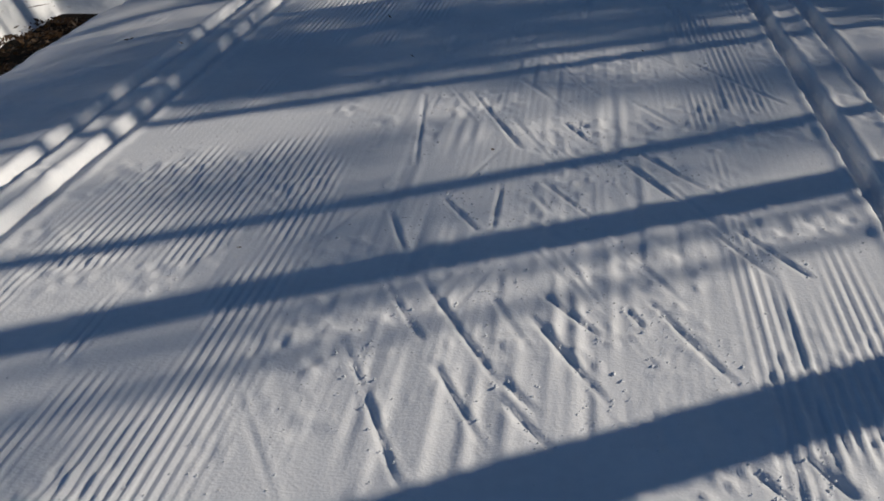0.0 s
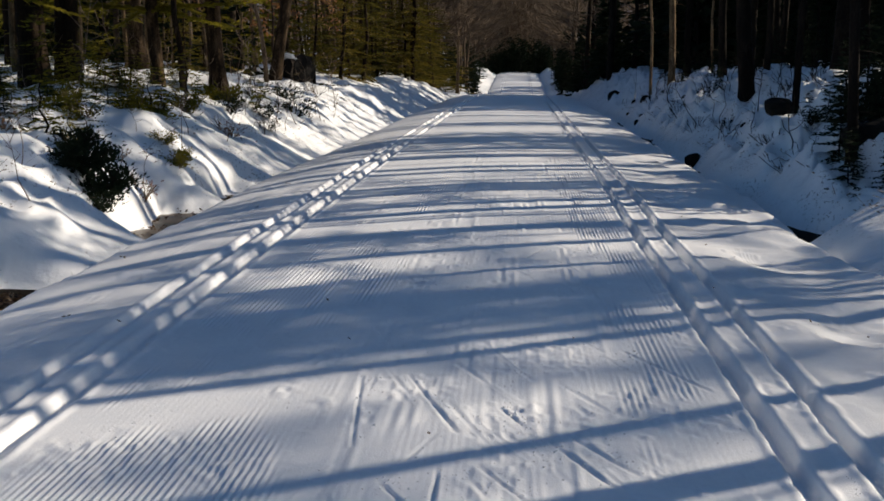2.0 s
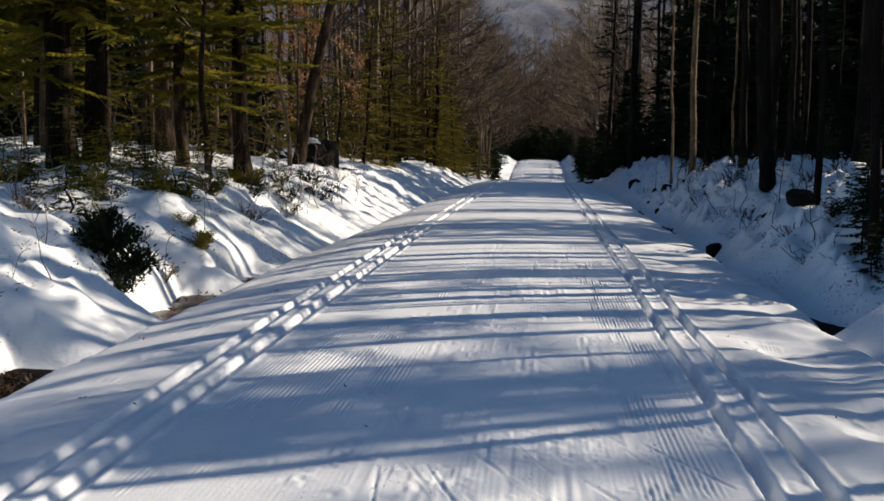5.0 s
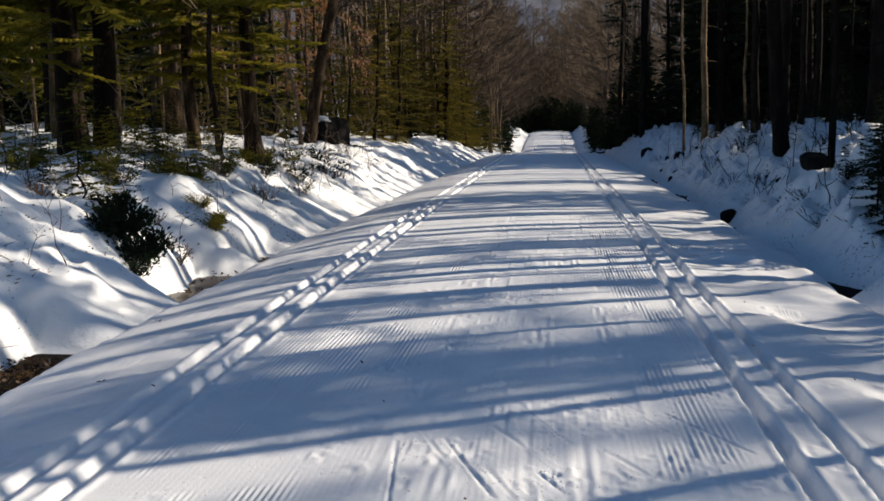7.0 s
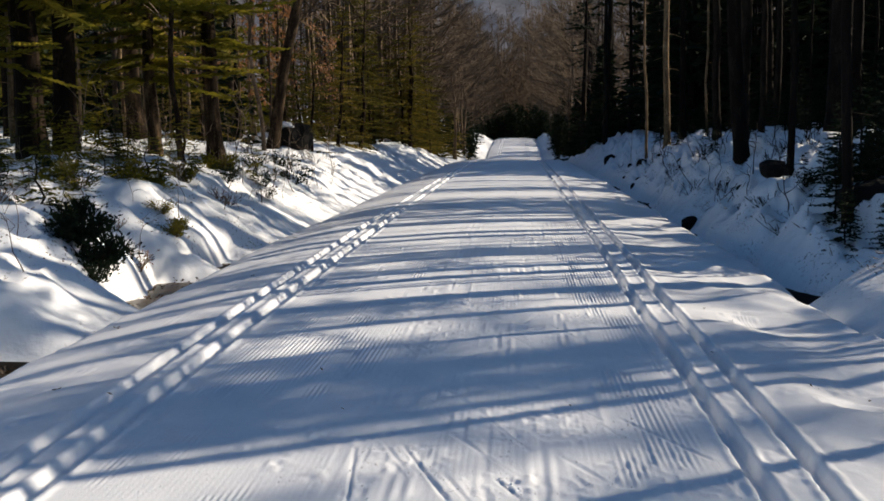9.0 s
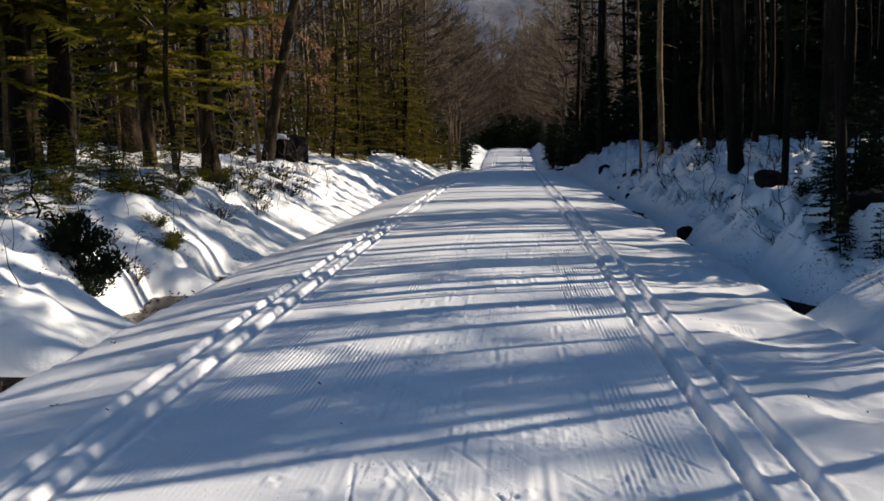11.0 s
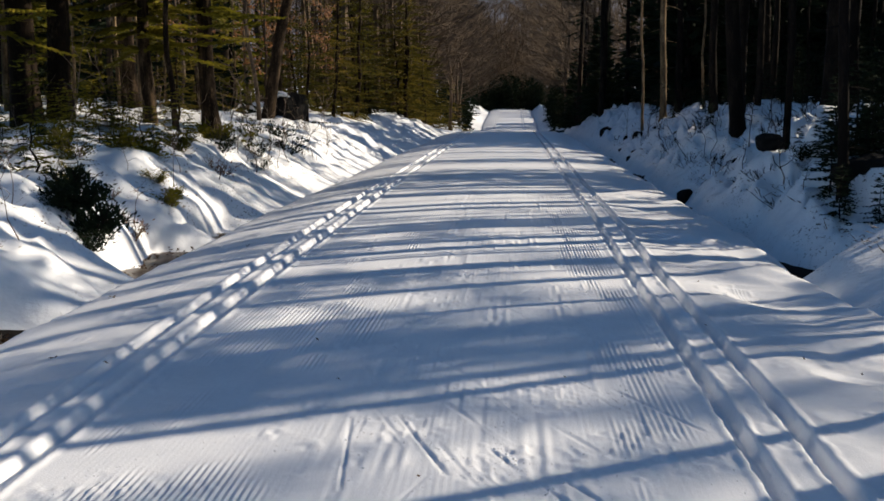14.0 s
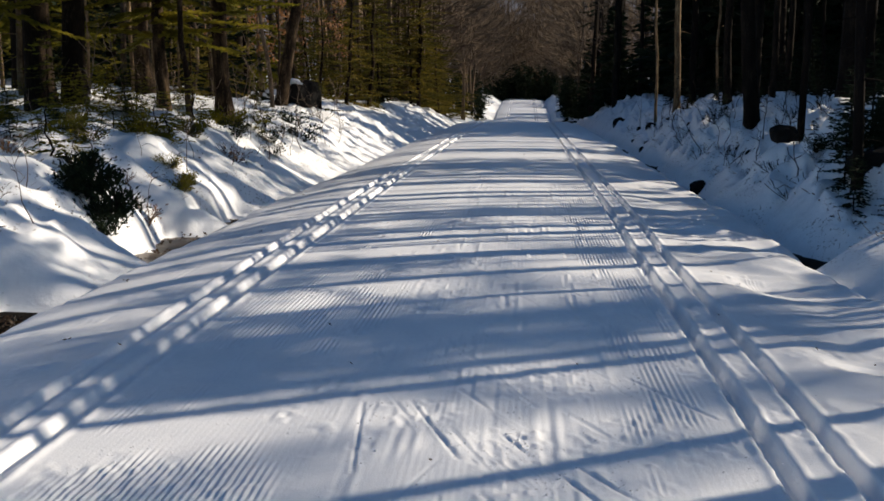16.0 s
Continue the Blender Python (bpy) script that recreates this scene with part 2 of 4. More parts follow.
class Shape:
    """Collects tubes and blades into one mesh."""

    def __init__(self):
        self.v, self.f = [], []

    def tube(self, pts, radii, sides=6):
        base = len(self.v)
        up = Vector((0, 0, 1))
        for i, p in enumerate(pts):
            way = (pts[min(i + 1, len(pts) - 1)] - pts[max(i - 1, 0)]).normalized()
            a = way.cross(up if abs(way.z) < 0.9 else Vector((1, 0, 0))).normalized()
            b = way.cross(a)
            for s in range(sides):
                t = 2 * math.pi * s / sides
                self.v.append(p + (a * math.cos(t) + b * math.sin(t)) * radii[i])
        for i in range(len(pts) - 1):
            for s in range(sides):
                q = base + i * sides
                self.f.append((q + s, q + (s + 1) % sides, q + sides + (s + 1) % sides, q + sides + s))
        self.f.append(tuple(base + (len(pts) - 1) * sides + s for s in range(sides)))

    def blade(self, p, way, side, length, width):
        base = len(self.v)
        mid = p + way * length * 0.45
        self.v += [p, mid + side * width * 0.5, p + way * length, mid - side * width * 0.5]
        self.f.append((base, base + 1, base + 2, base + 3))

    def mesh(self, name, mat, smooth=False):
        return mesh_of(name, [tuple(v) for v in self.v], self.f, mat, smooth)


def part(name, me, parent, label=""):
    ob = new(name, me)
    ob.parent = parent
    if label:
        ob["label"] = label
    return ob


def stem(rng, height, r, lean=0.02, flare=1.5, sides=9, crook=0.06, steps=12):
    """The points and radii of a trunk."""
    pts, rad = [], []
    dx, dy = rng.uniform(-lean, lean), rng.uniform(-lean, lean)
    px = py = 0.0
    for i in range(steps + 1):
        t = (i / steps) ** 1.3
        z = t * height
        px += rng.uniform(-crook, crook) * (0 if i == 0 else 1)
        py += rng.uniform(-crook, crook) * (0 if i == 0 else 1)
        pts.append(Vector((px + dx * z, py + dy * z, z - (0.35 if i == 0 else 0))))
        rad.append(r * ((1 - t) ** 0.8 * 0.94 + 0.06) * (flare if i == 0 else 1 + (flare - 1) * 0.35 * math.exp(-z / 0.3)))
    return pts, rad


def along(pts, z):
    for a, b in zip(pts, pts[1:]):
        if b.z >= z:
            return a.lerp(b, max(0, (z - a.z) / max(b.z - a.z, 1e-6)))
    return pts[-1].copy()


def spray(s, rng, start, way, length, gap, blade, droop=0.25, twig=True):
    """A flat conifer branch: a twig with needle blades on both sides."""
    pts = [start]
    d = way.normalized()
    n = 4
    for i in range(n):
        d = (d + Vector((rng.uniform(-0.08, 0.08), rng.uniform(-0.08, 0.08), -droop / n + (0.12 if i > 1 else 0)))).normalized()
        pts.append(pts[-1] + d * length / n)
    if twig:
        s.tube(pts, [0.012 * length ** 0.5 * (1 - i / (n + 1)) + 0.002 for i in range(n + 1)], 3)
    m = max(3, int(length / gap))
    for i in range(m):
        t = (i + 0.6) / m * n
        k = min(int(t), n - 1)
        p = pts[k].lerp(pts[k + 1], t - k)
        d = (pts[k + 1] - pts[k]).normalized()
        side = d.cross(Vector((0, 0, 1))).normalized()
        up = side.cross(d)
        reach = blade * (1.25 - 0.7 * i / m)
        for sgn in (-1, 1):
            w = (d * rng.uniform(0.5, 1.0) + side * sgn + up * rng.uniform(-0.35, 0.2)).normalized()
            s.blade(p, w, w.cross(up).normalized(), reach * rng.uniform(0.7, 1.3), reach * 0.28)
            s.blade(p, (w + d * 0.8 + up * rng.uniform(-0.2, 0.5)).normalized(), up, reach * rng.uniform(0.5, 1.0), reach * 0.24)


def fir_meshes(seed, height, r, first, reach, gap=0.11, blade=0.2, whorl=0.38, needles=None, thin=1.0, top=None, twig=True, bark=None):
    """Meshes of a fir: trunk, crown of drooping sprays from the height first up."""
    rng = random.Random(seed)
    pts, rad = stem(rng, height, r, 0.02, 1.45, 8, 0.055)
    t = Shape()
    t.tube(pts, rad, 8)
    c = Shape()
    z = first
    while z < min(height * 0.98, top or 1e9):
        n = rng.randint(4, 6)
        turn = rng.uniform(0, 6.28)
        grow = (1 - (z - first) / (height - first)) ** 0.75
        for i in range(n):
            if rng.random() > thin:
                continue
            a = turn + 6.28 * i / n + rng.uniform(-0.4, 0.4)
            L = reach * grow * rng.uniform(0.55, 1.1) + 0.12
            p = along(pts, z + rng.uniform(-0.5, 0.5) * whorl)
            spray(c, rng, p, Vector((math.cos(a), math.sin(a), (0.25 if z > height * 0.6 else 0.02) + rng.uniform(-0.22, 0.2))), L, gap, blade * (0.6 + 0.4 * grow), 0.35, twig)
        z += whorl * rng.uniform(0.7, 1.3)
    for z in np.arange(0.8, first, 0.35):
        a = rng.uniform(0, 6.28)
        p = along(pts, z)
        w = Vector((math.cos(a), math.sin(a), rng.uniform(-0.3, 0.1)))
        L = rng.uniform(0.2, 0.8) * min(1, r * 8)
        t.tube([p, p + w * L * 0.6, p + w * L + Vector((0, 0, -0.08 * L))], [0.012, 0.008, 0.003], 3)
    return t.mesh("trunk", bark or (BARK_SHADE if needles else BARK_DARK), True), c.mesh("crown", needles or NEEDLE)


def twist(rng, d, amount):
    return (d + Vector((rng.gauss(0, amount), rng.gauss(0, amount), rng.gauss(0, amount)))).normalized()


def limb(s, rng, p, d, length, r, level, sides=5):
    """A limb that forks down to fine twigs."""
    n = 4 if level else 3
    pts, rad = [p], [r]
    for i in range(n):
        d = twist(rng, d + Vector((0, 0, 0.06)), 0.13)
        pts.append(pts[-1] + d * length / n)
        rad.append(max(0.004, r * (1 - 0.75 * (i + 1) / n)))
    s.tube(pts, rad, sides if level > 1 else 3)
    if level:
        for i in range(rng.randint(4, 6) if level > 1 else rng.randint(4, 7)):
            t = rng.uniform(0.2, 1.0) * n
            k = min(int(t), n - 1)
            q = pts[k].lerp(pts[k + 1], t - k)
            limb(s, rng, q, twist(rng, d, 0.55), length * rng.uniform(0.35, 0.6), rad[k] * 0.55, level - 1, 4)


def bare_meshes(seed, height, r, first, reach, bark, level=2, limbs=11, lean=0.05):
    """Meshes of a leafless hardwood: trunk, and a crown of bare limbs."""
    rng = random.Random(seed)
    pts, rad = stem(rng, height, r, lean, 1.35, 9, 0.09)
    t, c = Shape(), Shape()
    t.tube(pts, rad, 9)
    for i in range(limbs):
        z = first + (height * 0.96 - first) * (i + rng.random()) / limbs
        a = rng.uniform(0, 6.28)
        g = (1 - z / height) * 0.7 + 0.3
        limb(c, rng, along(pts, z), Vector((math.cos(a), math.sin(a), rng.uniform(0.35, 1.0))).normalized(), reach * g * rng.uniform(0.6, 1.15), r * 0.33 * g, level)
    return t.mesh("trunk", bark, True), c.mesh("crown", TWIG)


def tree(name, meshes, label, x, y, turn=0.0, size=1.0, group="", sink=0.0, category="tree", tilt=(0, 0)):
    root = new(name)
    root.empty_display_size = 0.2
    root.matrix_world = pose(x, y, float(land(x, y)) - sink, tilt[0], tilt[1], turn) @ Matrix.Diagonal((size, size, size, 1))
    part("trunk", meshes[0], root)
    part("crown", meshes[1], root)
    return tagged(root, label, category, group)


# ---- setting: trail and ground ----
# skate strokes pressed into the trail: start x, y, then length along y and sideways
STROKES = [
    (-0.58, 2.86, -0.38, 0.17), (-0.47, 2.87, -0.61, 0.29), (-0.14, 2.65, -0.46, 0.22), (0.18, 2.75, -0.45, 0.20),
    (-0.11, 2.77, -0.26, 0.18), (-0.52, 2.25, -0.39, 0.15), (-0.36, 2.37, -0.36, 0.16), (-0.17, 2.20, -0.18, 0.11),
    (-0.19, 2.31, -0.14, 0.09), (0.40, 3.22, -0.31, 0.14), (0.47, 3.25, -0.35, 0.18), (0.11, 3.90, -0.44, 0.21),
    (0.19, 3.96, -0.38, 0.22), (-0.51, 4.78, -0.80, 0.27), (-0.72, 4.74, -0.92, 0.09), (-0.29, 3.62, -0.40, 0.00),
    (-0.49, 3.51, -0.31, 0.16), (0.49, 5.23, -0.68, 0.33), (0.12, 2.70, -0.12, 0.05), (0.48, 2.05, -0.16, 0.08),
    (0.36, 1.99, -0.11, 0.07), (-0.65, 3.38, -0.32, 0.10), (-0.09, 4.32, -0.28, 0.12), (-0.15, 3.65, -0.33, 0.18),
    (-0.61, 2.46, -0.21, 0.09),
]


strokes_rng = random.Random(5)
STROKES_ALL = [(*s, 1.0) for s in STROKES]
for _ in range(84):
    ly = -strokes_rng.uniform(0.12, 0.7)
    STROKES_ALL.append((strokes_rng.uniform(-0.85, 0.6), strokes_rng.uniform(1.9, 9.0), ly, -ly * strokes_rng.choice((0.42, 0.5, 0.36, -0.3, 0.02)), strokes_rng.uniform(0.15, 0.5)))


def trail_surface(x, y):
    z = trail_height(x, y)
    near = 1 - step(14, 22, y)
    wheel = lambda a, b, s: step(a, a + s, x) * (1 - step(b - s, b, x))
    comb = wheel(-1.86, -0.72, 0.25) + 0.85 * wheel(0.38, 0.9, 0.1) + 0.35 * wheel(1.2, 2.0, 0.3) + 0.12 * wheel(-0.75, 0.4, 0.1) + 0.4 * wheel(-3.0, -2.3, 0.3)
    worn = step(-0.05, 0.55, wave(x, y, (0.5, 1.1), 21) + 0.5 * wave(x, y, (0.15, 0.4), 22) + 0.25 * (abs(x + 1.3) < 0.5) + 0.7 * wave(x, y, (0.13, 0.3), 37))
    pressed = np.zeros_like(z)
    for sx, sy, ly, lx, deep in STROKES_ALL:
        t = (y - sy) / ly
        pressed = np.maximum(pressed, (abs(t - 0.5) < 0.5) * np.exp(-((x - sx - lx * t) / 0.02) ** 4))
    comb = comb * (1 - 0.9 * pressed)
    z = z + 0.0042 * (1 + 0.4 * step(4.0, 8.0, y)) * near * comb * (0.06 + 0.94 * worn) * np.sin(2 * math.pi * (x + 0.01 * wave(x, y, (3, 2.5), 23)) / 0.029)
    # scraped middle with small ridges that run along it
    mid = wheel(-0.95, 0.75, 0.3)
    z = z + near * mid * (1 - 0.9 * pressed) * (0.0062 * wave(x, y, (0.03, 0.5), 24) * step(-0.2, 0.6, wave(x, y, (0.12, 0.7), 20)) + 0.003 * wave(x, y, (0.11, 1.0), 25))
    crumb = wave(x, y, (0.035, 0.05), 26) * step(0.1, 0.7, wave(x, y, (0.3, 0.4), 27) + 0.6 * wave(x, y, (0.1, 0.12), 28))
    z = z + near * 0.006 * crumb * (1 - 0.9 * pressed)
    # loose crumbs thrown out beside the strokes
    z = z + near * wheel(-0.95, 0.85, 0.2) * 0.005 * step(0.45, 0.8, wave(x, y, (0.03, 0.036), 56)) * step(-0.1, 0.5, wave(x, y, (0.35, 0.3), 57))
    # set tracks: two pairs of grooves
    for c, w in ((-2.2, 0.052), (-1.955, 0.052), (0.962, 0.042), (1.215, 0.042)):
        sway = c + 0.012 * wave(x * 0, y, (1, 4), 29)
        gap = np.where(c < 0, 1 - 0.9 * np.exp(-((y - 20.5) / 1.6) ** 2), 1)
        d = abs(x - sway) + near * 0.007 * wave(x, y, (0.05, 0.07), 43)
        z = z - (0.064 if c > 0 else 0.047) * gap * (1 - step(w * 0.55, w * 1.15, d)) + 0.008 * gap * np.exp(-((d - w * 1.5) / 0.02) ** 2)
    # shoulders: wind streaks and old marks
    rough = step(1.3, 1.6, x) + step(2.35, 2.7, -x)
    z = z + rough * near * (0.013 * wave(x, y, (0.3, 0.09), 40) * step(-0.5, 0.3, wave(x, y, (0.6, 0.5), 41)) + 0.005 * wave(x, y, (0.05, 0.06), 46) * step(-0.2, 0.4, wave(x, y, (0.35, 0.3), 47)) + 0.018 * wave(x, y, (0.5, 0.28), 42) + 0.034 * step(1.4, 1.9, x) * wave(x, y, (1.1, 0.6), 44) + 0.014 * step(1.5, 1.9, x) * wave(x, y, (0.7, 0.2), 48))
    uneven = 0.85 + 0.22 * wave(x, y, (0.4, 0.3), 30)
    groove, rim = np.zeros_like(z), np.zeros_like(z)
    for sx, sy, ly, lx, deep in STROKES_ALL:
        t = np.clip((y - sy) / ly, 0, 1)
        d = x - (sx + lx * t)
        inside = (abs((y - sy) / ly - 0.5) < 0.5) * np.sin(math.pi * np.clip(t, 0.01, 0.99)) ** 0.35 * deep
        groove = np.maximum(groove, inside * np.exp(-(d / (0.0085 + 0.003 * wave(x, y, (0.02, 0.05), 54))) ** 2))
        rim = np.maximum(rim, inside * np.exp(-((d - 0.02) / 0.01) ** 2))
    z = z - uneven * (0.0095 * groove - 0.0045 * rim * (1 - groove) * (0.5 + 0.9 * wave(x, y, (0.03, 0.05), 55)))
    return z


TRAIL_X = np.concatenate([np.arange(-4.3, -3.0, 0.05), np.arange(-3.0, -2.4, 0.02), np.arange(-2.4, 1.9, 0.0078), np.arange(1.9, 2.1, 0.02), np.arange(2.1, 3.31, 0.04)])
TRAIL_Y = np.concatenate([np.arange(-8, 1.4, 0.8), np.arange(1.4, 4.0, 0.015), np.arange(4.0, 5.4, 0.018), np.arange(5.4, 9, 0.032), np.arange(9, 16, 0.09), np.arange(16, 30, 0.4), np.arange(30, 75, 1.0), np.arange(75, 320, 4)])
trail = new("road", grid_mesh("road", TRAIL_X, TRAIL_Y, trail_surface, SNOW_TRAIL))
tagged(trail, "groomed white snow ski trail with corduroy ridges and two set tracks", "ski trail", kind="structure")

far_line = np.array([45, 60, 85, 120, 180, 300, 500, 900, 1600, 2600], float)
side = np.concatenate([np.arange(2.0, 3.0, 0.11), np.arange(3.0, 6.2, 0.055), np.arange(6.2, 9, 0.13), np.arange(9, 20, 0.35), np.arange(20, 45, 1.2), far_line])
GROUND_X = np.concatenate([-side[::-1] - 0.3, np.arange(-1.9, 1.6, 0.5), side - 0.1])
GROUND_Y = np.concatenate([-far_line[::-1], np.arange(-40, 3, 2.0), np.arange(3, 6.5, 0.14), np.arange(6.5, 17, 0.07), np.arange(17, 26, 0.14), np.arange(26, 60, 0.4), np.arange(60, 160, 1.6), np.arange(160, 320, 8), far_line[5:] + 30])
ground = new("ground", grid_mesh("ground", GROUND_X, GROUND_Y, land, SNOW_BANK))
tagged(ground, "snow-covered forest floor with ditches and lumpy banks", "ground", kind="structure")


def strip(name, x0, x1, y0, y1, z, mat, label):
    xs, ys = np.linspace(x0, x1, 8), np.arange(y0, y1, 0.2)
    ob = new(name, grid_mesh(name, xs, ys, lambda x, y: z + fall(y) + 0.02 * wave(x, y, 0.3, 31), mat))
    return tagged(ob, label, "ditch", kind="structure")


strip("water", -4.5, -3.3, 5.0, 8.9, -0.44, WATER_SHADE, "shallow water in the open ditch, coloured dark as in shade")
strip("water", -4.5, -3.3, 10.6, 14.8, -0.42, WATER, "dark shallow water with drowned leaves in the ditch")
strip("water", 2.45, 3.15, 10.2, 60.0, -0.45, WATER_SHADE, "water in the narrow ditch beside the trail, coloured dark as in shade")


# ---- things: trees beside the trail ----
rng = random.Random(7)
FIR_TALL = [fir_meshes(10 + i, 13 + i, 0.15 + 0.02 * i, 1.7 + 0.5 * i, 2.7, 0.095, 0.33, 0.34, top=6.4, thin=0.72) for i in range(3)]
FIR_YOUNG = [fir_meshes(20 + i, 3.4 + 1.1 * i, 0.045 + 0.01 * i, 0.15, 1.6 + 0.15 * i, 0.12, 0.2, 0.26, needles=NEEDLE_OLIVE, twig=False, thin=0.66, bark=BARK_DARK) for i in range(3)]
FIR_SMALL = [fir_meshes(30 + i, 0.8 + 0.3 * i, 0.014, 0.1, 0.42, 0.07, 0.11, 0.14, thin=0.75, twig=False) for i in range(3)]
FIR_DARK = [fir_meshes(40 + i, 4.6 + 1.3 * i, 0.07, 0.15, 1.7, 0.29, 0.5, 0.38, needles=NEEDLE_SHADE, twig=False) for i in range(3)]
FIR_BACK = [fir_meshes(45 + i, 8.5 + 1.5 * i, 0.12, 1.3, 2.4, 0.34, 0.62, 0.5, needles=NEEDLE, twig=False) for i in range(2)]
FIR_NARROW = [fir_meshes(48 + i, 9.0 + i, 0.07, 0.6, 0.75 + 0.2 * i, 0.16, 0.26, 0.3, needles=NEEDLE_SHADE, twig=False) for i in range(2)]
POLE = [fir_meshes(50 + i, 16 + i, 0.11 + 0.035 * i, 8.5 + 0.5 * i, 1.8, 0.34, 0.55, 0.6, needles=NEEDLE_SHADE, thin=0.3, twig=False) for i in range(4)]
THIN = [fir_meshes(55 + i, 13 + i, 0.045 + 0.02 * i, 8.0, 1.0, 0.3, 0.45, 0.6, needles=NEEDLE_SHADE, thin=0.6, twig=False) for i in range(2)]
FIR_WALL = [fir_meshes(57 + i, 9.5 + 1.5 * i, 0.12, 0.3, 2.6, 0.46, 0.8, 0.52, needles=NEEDLE_SHADE, twig=False) for i in range(2)]
FIR_COARSE = [fir_meshes(90 + i, 5.0 + 1.5 * i, 0.07, 0.15, 1.9, 0.45, 0.85, 0.5, needles=NEEDLE_SHADE, twig=False) for i in range(3)]
# made-up shade casters, down to FIR_CROWNED: crowns set to block sun on chosen stretches
FIR_SLENDER = [fir_meshes(94 + i, 15, 0.06, 8.6, 0.85 + 0.15 * i, 0.2, 0.3, 0.4, needles=NEEDLE_SHADE, twig=False, thin=0.6) for i in range(2)]
FIR_SCRAGGY = fir_meshes(97, 17, 0.11, 11.3, 1.4, 0.25, 0.34, 0.5, needles=NEEDLE_SHADE, thin=0.36, twig=False)
FIR_VEIL_DENSE = fir_meshes(103, 14.4, 0.06, 11.0, 1.9, 0.25, 0.36, 0.42, needles=NEEDLE_SHADE, thin=0.42, twig=False)
FIR_VEIL = [fir_meshes(100 + i, 14.2, 0.05, 10.7, 1.8, 0.25, 0.36, 0.42, needles=NEEDLE_SHADE, thin=0.42, twig=False) for i in range(2)]
FIR_SHORT = [fir_meshes(112 + i, 6.3, 0.045, 4.3, 0.55 + 0.12 * i, 0.12, 0.18, 0.22, needles=NEEDLE_SHADE, twig=False, thin=0.62) for i in range(2)]
FIR_CROWNED = [fir_meshes(105 + i, 10.5, 0.05, 6.2 + 0.4 * i, 0.3 + 0.1 * i, 0.1, 0.2, 0.16, needles=NEEDLE_SHADE, twig=False, thin=1.0) for i in range(2)]
POLE_LIT = fir_meshes(99, 17, 0.105, 9.0, 2.0, 0.34, 0.6, 0.6, needles=NEEDLE_SHADE, thin=0.5, twig=False, bark=BARK_SUNLIT)
THIN_LIT = fir_meshes(98, 14, 0.05, 8.0, 1.0, 0.3, 0.45, 0.6, needles=NEEDLE_SHADE, thin=0.6, twig=False, bark=BARK_SUNLIT)
CANOPY = [fir_meshes(108 + i, 15 + i, 0.11, 7.6 + 0.6 * i, 2.3, 0.4, 0.7, 0.5, needles=NEEDLE_SHADE, thin=0.8, twig=False) for i in range(2)]
HARD = [bare_meshes(60 + i, 13 + i, 0.12 + 0.02 * i, 2.6 + i * 0.5, 3.2, BARK_GREY, 2, 8) for i in range(4)]
SLIM = [bare_meshes(70 + i, 7 + i, 0.05 + 0.01 * i, 1.6, 1.7, BARK_GREY, 1, 12) for i in range(3)]

DARK_SLIM = bare_meshes(75, 8, 0.055, 1.8, 1.6, BARK_DARK, 1, 12, 0.01)
DARK_LEAN = bare_meshes(76, 14, 0.17, 4.0, 3.0, BARK_DARK, 2, 9, 0.01)

LIT_FIR = "sunlit olive-green fir tree with drooping branches on the snowy bank"
YOUNG_FIR = "young olive-green fir growing on the snow bank"
DARK_FIR = "dark green shaded fir in the forest"
POLE_FIR = "tall straight conifer with a bare dark trunk"
HARDWOOD = "leafless grey-barked hardwood tree in the snowy forest"


def fir(x, y, kind, size=1.0, label=LIT_FIR, group="firs"):
    return tree("fir_tree", kind, label, x, y, rng.uniform(0, 360), size, group, 0.05)


def hardwood(x, y, kind, size=1.0, tilt=(0, 0), label=HARDWOOD):
    return tree("hardwood_tree", kind, label, x, y, rng.uniform(0, 360) if tilt == (0, 0) else 0, size, "hardwoods", 0.05, tilt=tilt)


def thicket(name, label, spots):
    """Many trees too close together to tell apart, joined: spots are (meshes, x, y, size)."""
    co, faces, mats, base = [], [], [], 0
    for meshes, x, y, s in spots:
        m = np.array(pose(x, y, float(land(x, y)) - 0.05, 0, 0, rng.uniform(0, 360)) @ Matrix.Diagonal((s, s, s, 1)))
        for k, me in enumerate(meshes):
            v = np.empty(len(me.vertices) * 3)
            me.vertices.foreach_get("co", v)
            co.append(v.reshape(-1, 3) @ m[:3, :3].T + m[:3, 3])
            faces += [tuple(i + base for i in p.vertices) for p in me.polygons]
            mats += [k] * len(me.polygons)
            base += len(me.vertices)
    me = bpy.data.meshes.new(name)
    me.from_pydata(np.concatenate(co).tolist(), [], faces)
    for src in spots[0][0]:
        me.materials.append(src.materials[0])
    me.polygons.foreach_set("material_index", mats)
    me.update()
    return tagged(new(name, me), label, "woods", kind="stuff")


# left bank, from the near end on
for x, y, k, s in ((-7.75, 17.2, 1, 1.3), (-7.42, 17.7, 0, 1.3), (-6.65, 19.9, 0, 0.8), (-5.8, 21.0, 2, 0.85), (-8.6, 15.6, 0, 0.9), (-9.6, 20.5, 1, 1.0), (-8.4, 24.0, 2, 1.0)):
    fir(x, y, FIR_TALL[k], s)
hardwood(-5.75, 18.6, DARK_SLIM, 1.0)
hardwood(-6.65, 29.6, DARK_LEAN, 1.0, tilt=(0, 12))
for x, y, k, s in ((-7.3, 16.4, 0, 0.45), (-6.2, 17.2, 1, 0.25), (-6.9, 22.5, 1, 0.5)):
    fir(x, y, FIR_YOUNG[k], s, YOUNG_FIR, "young firs")
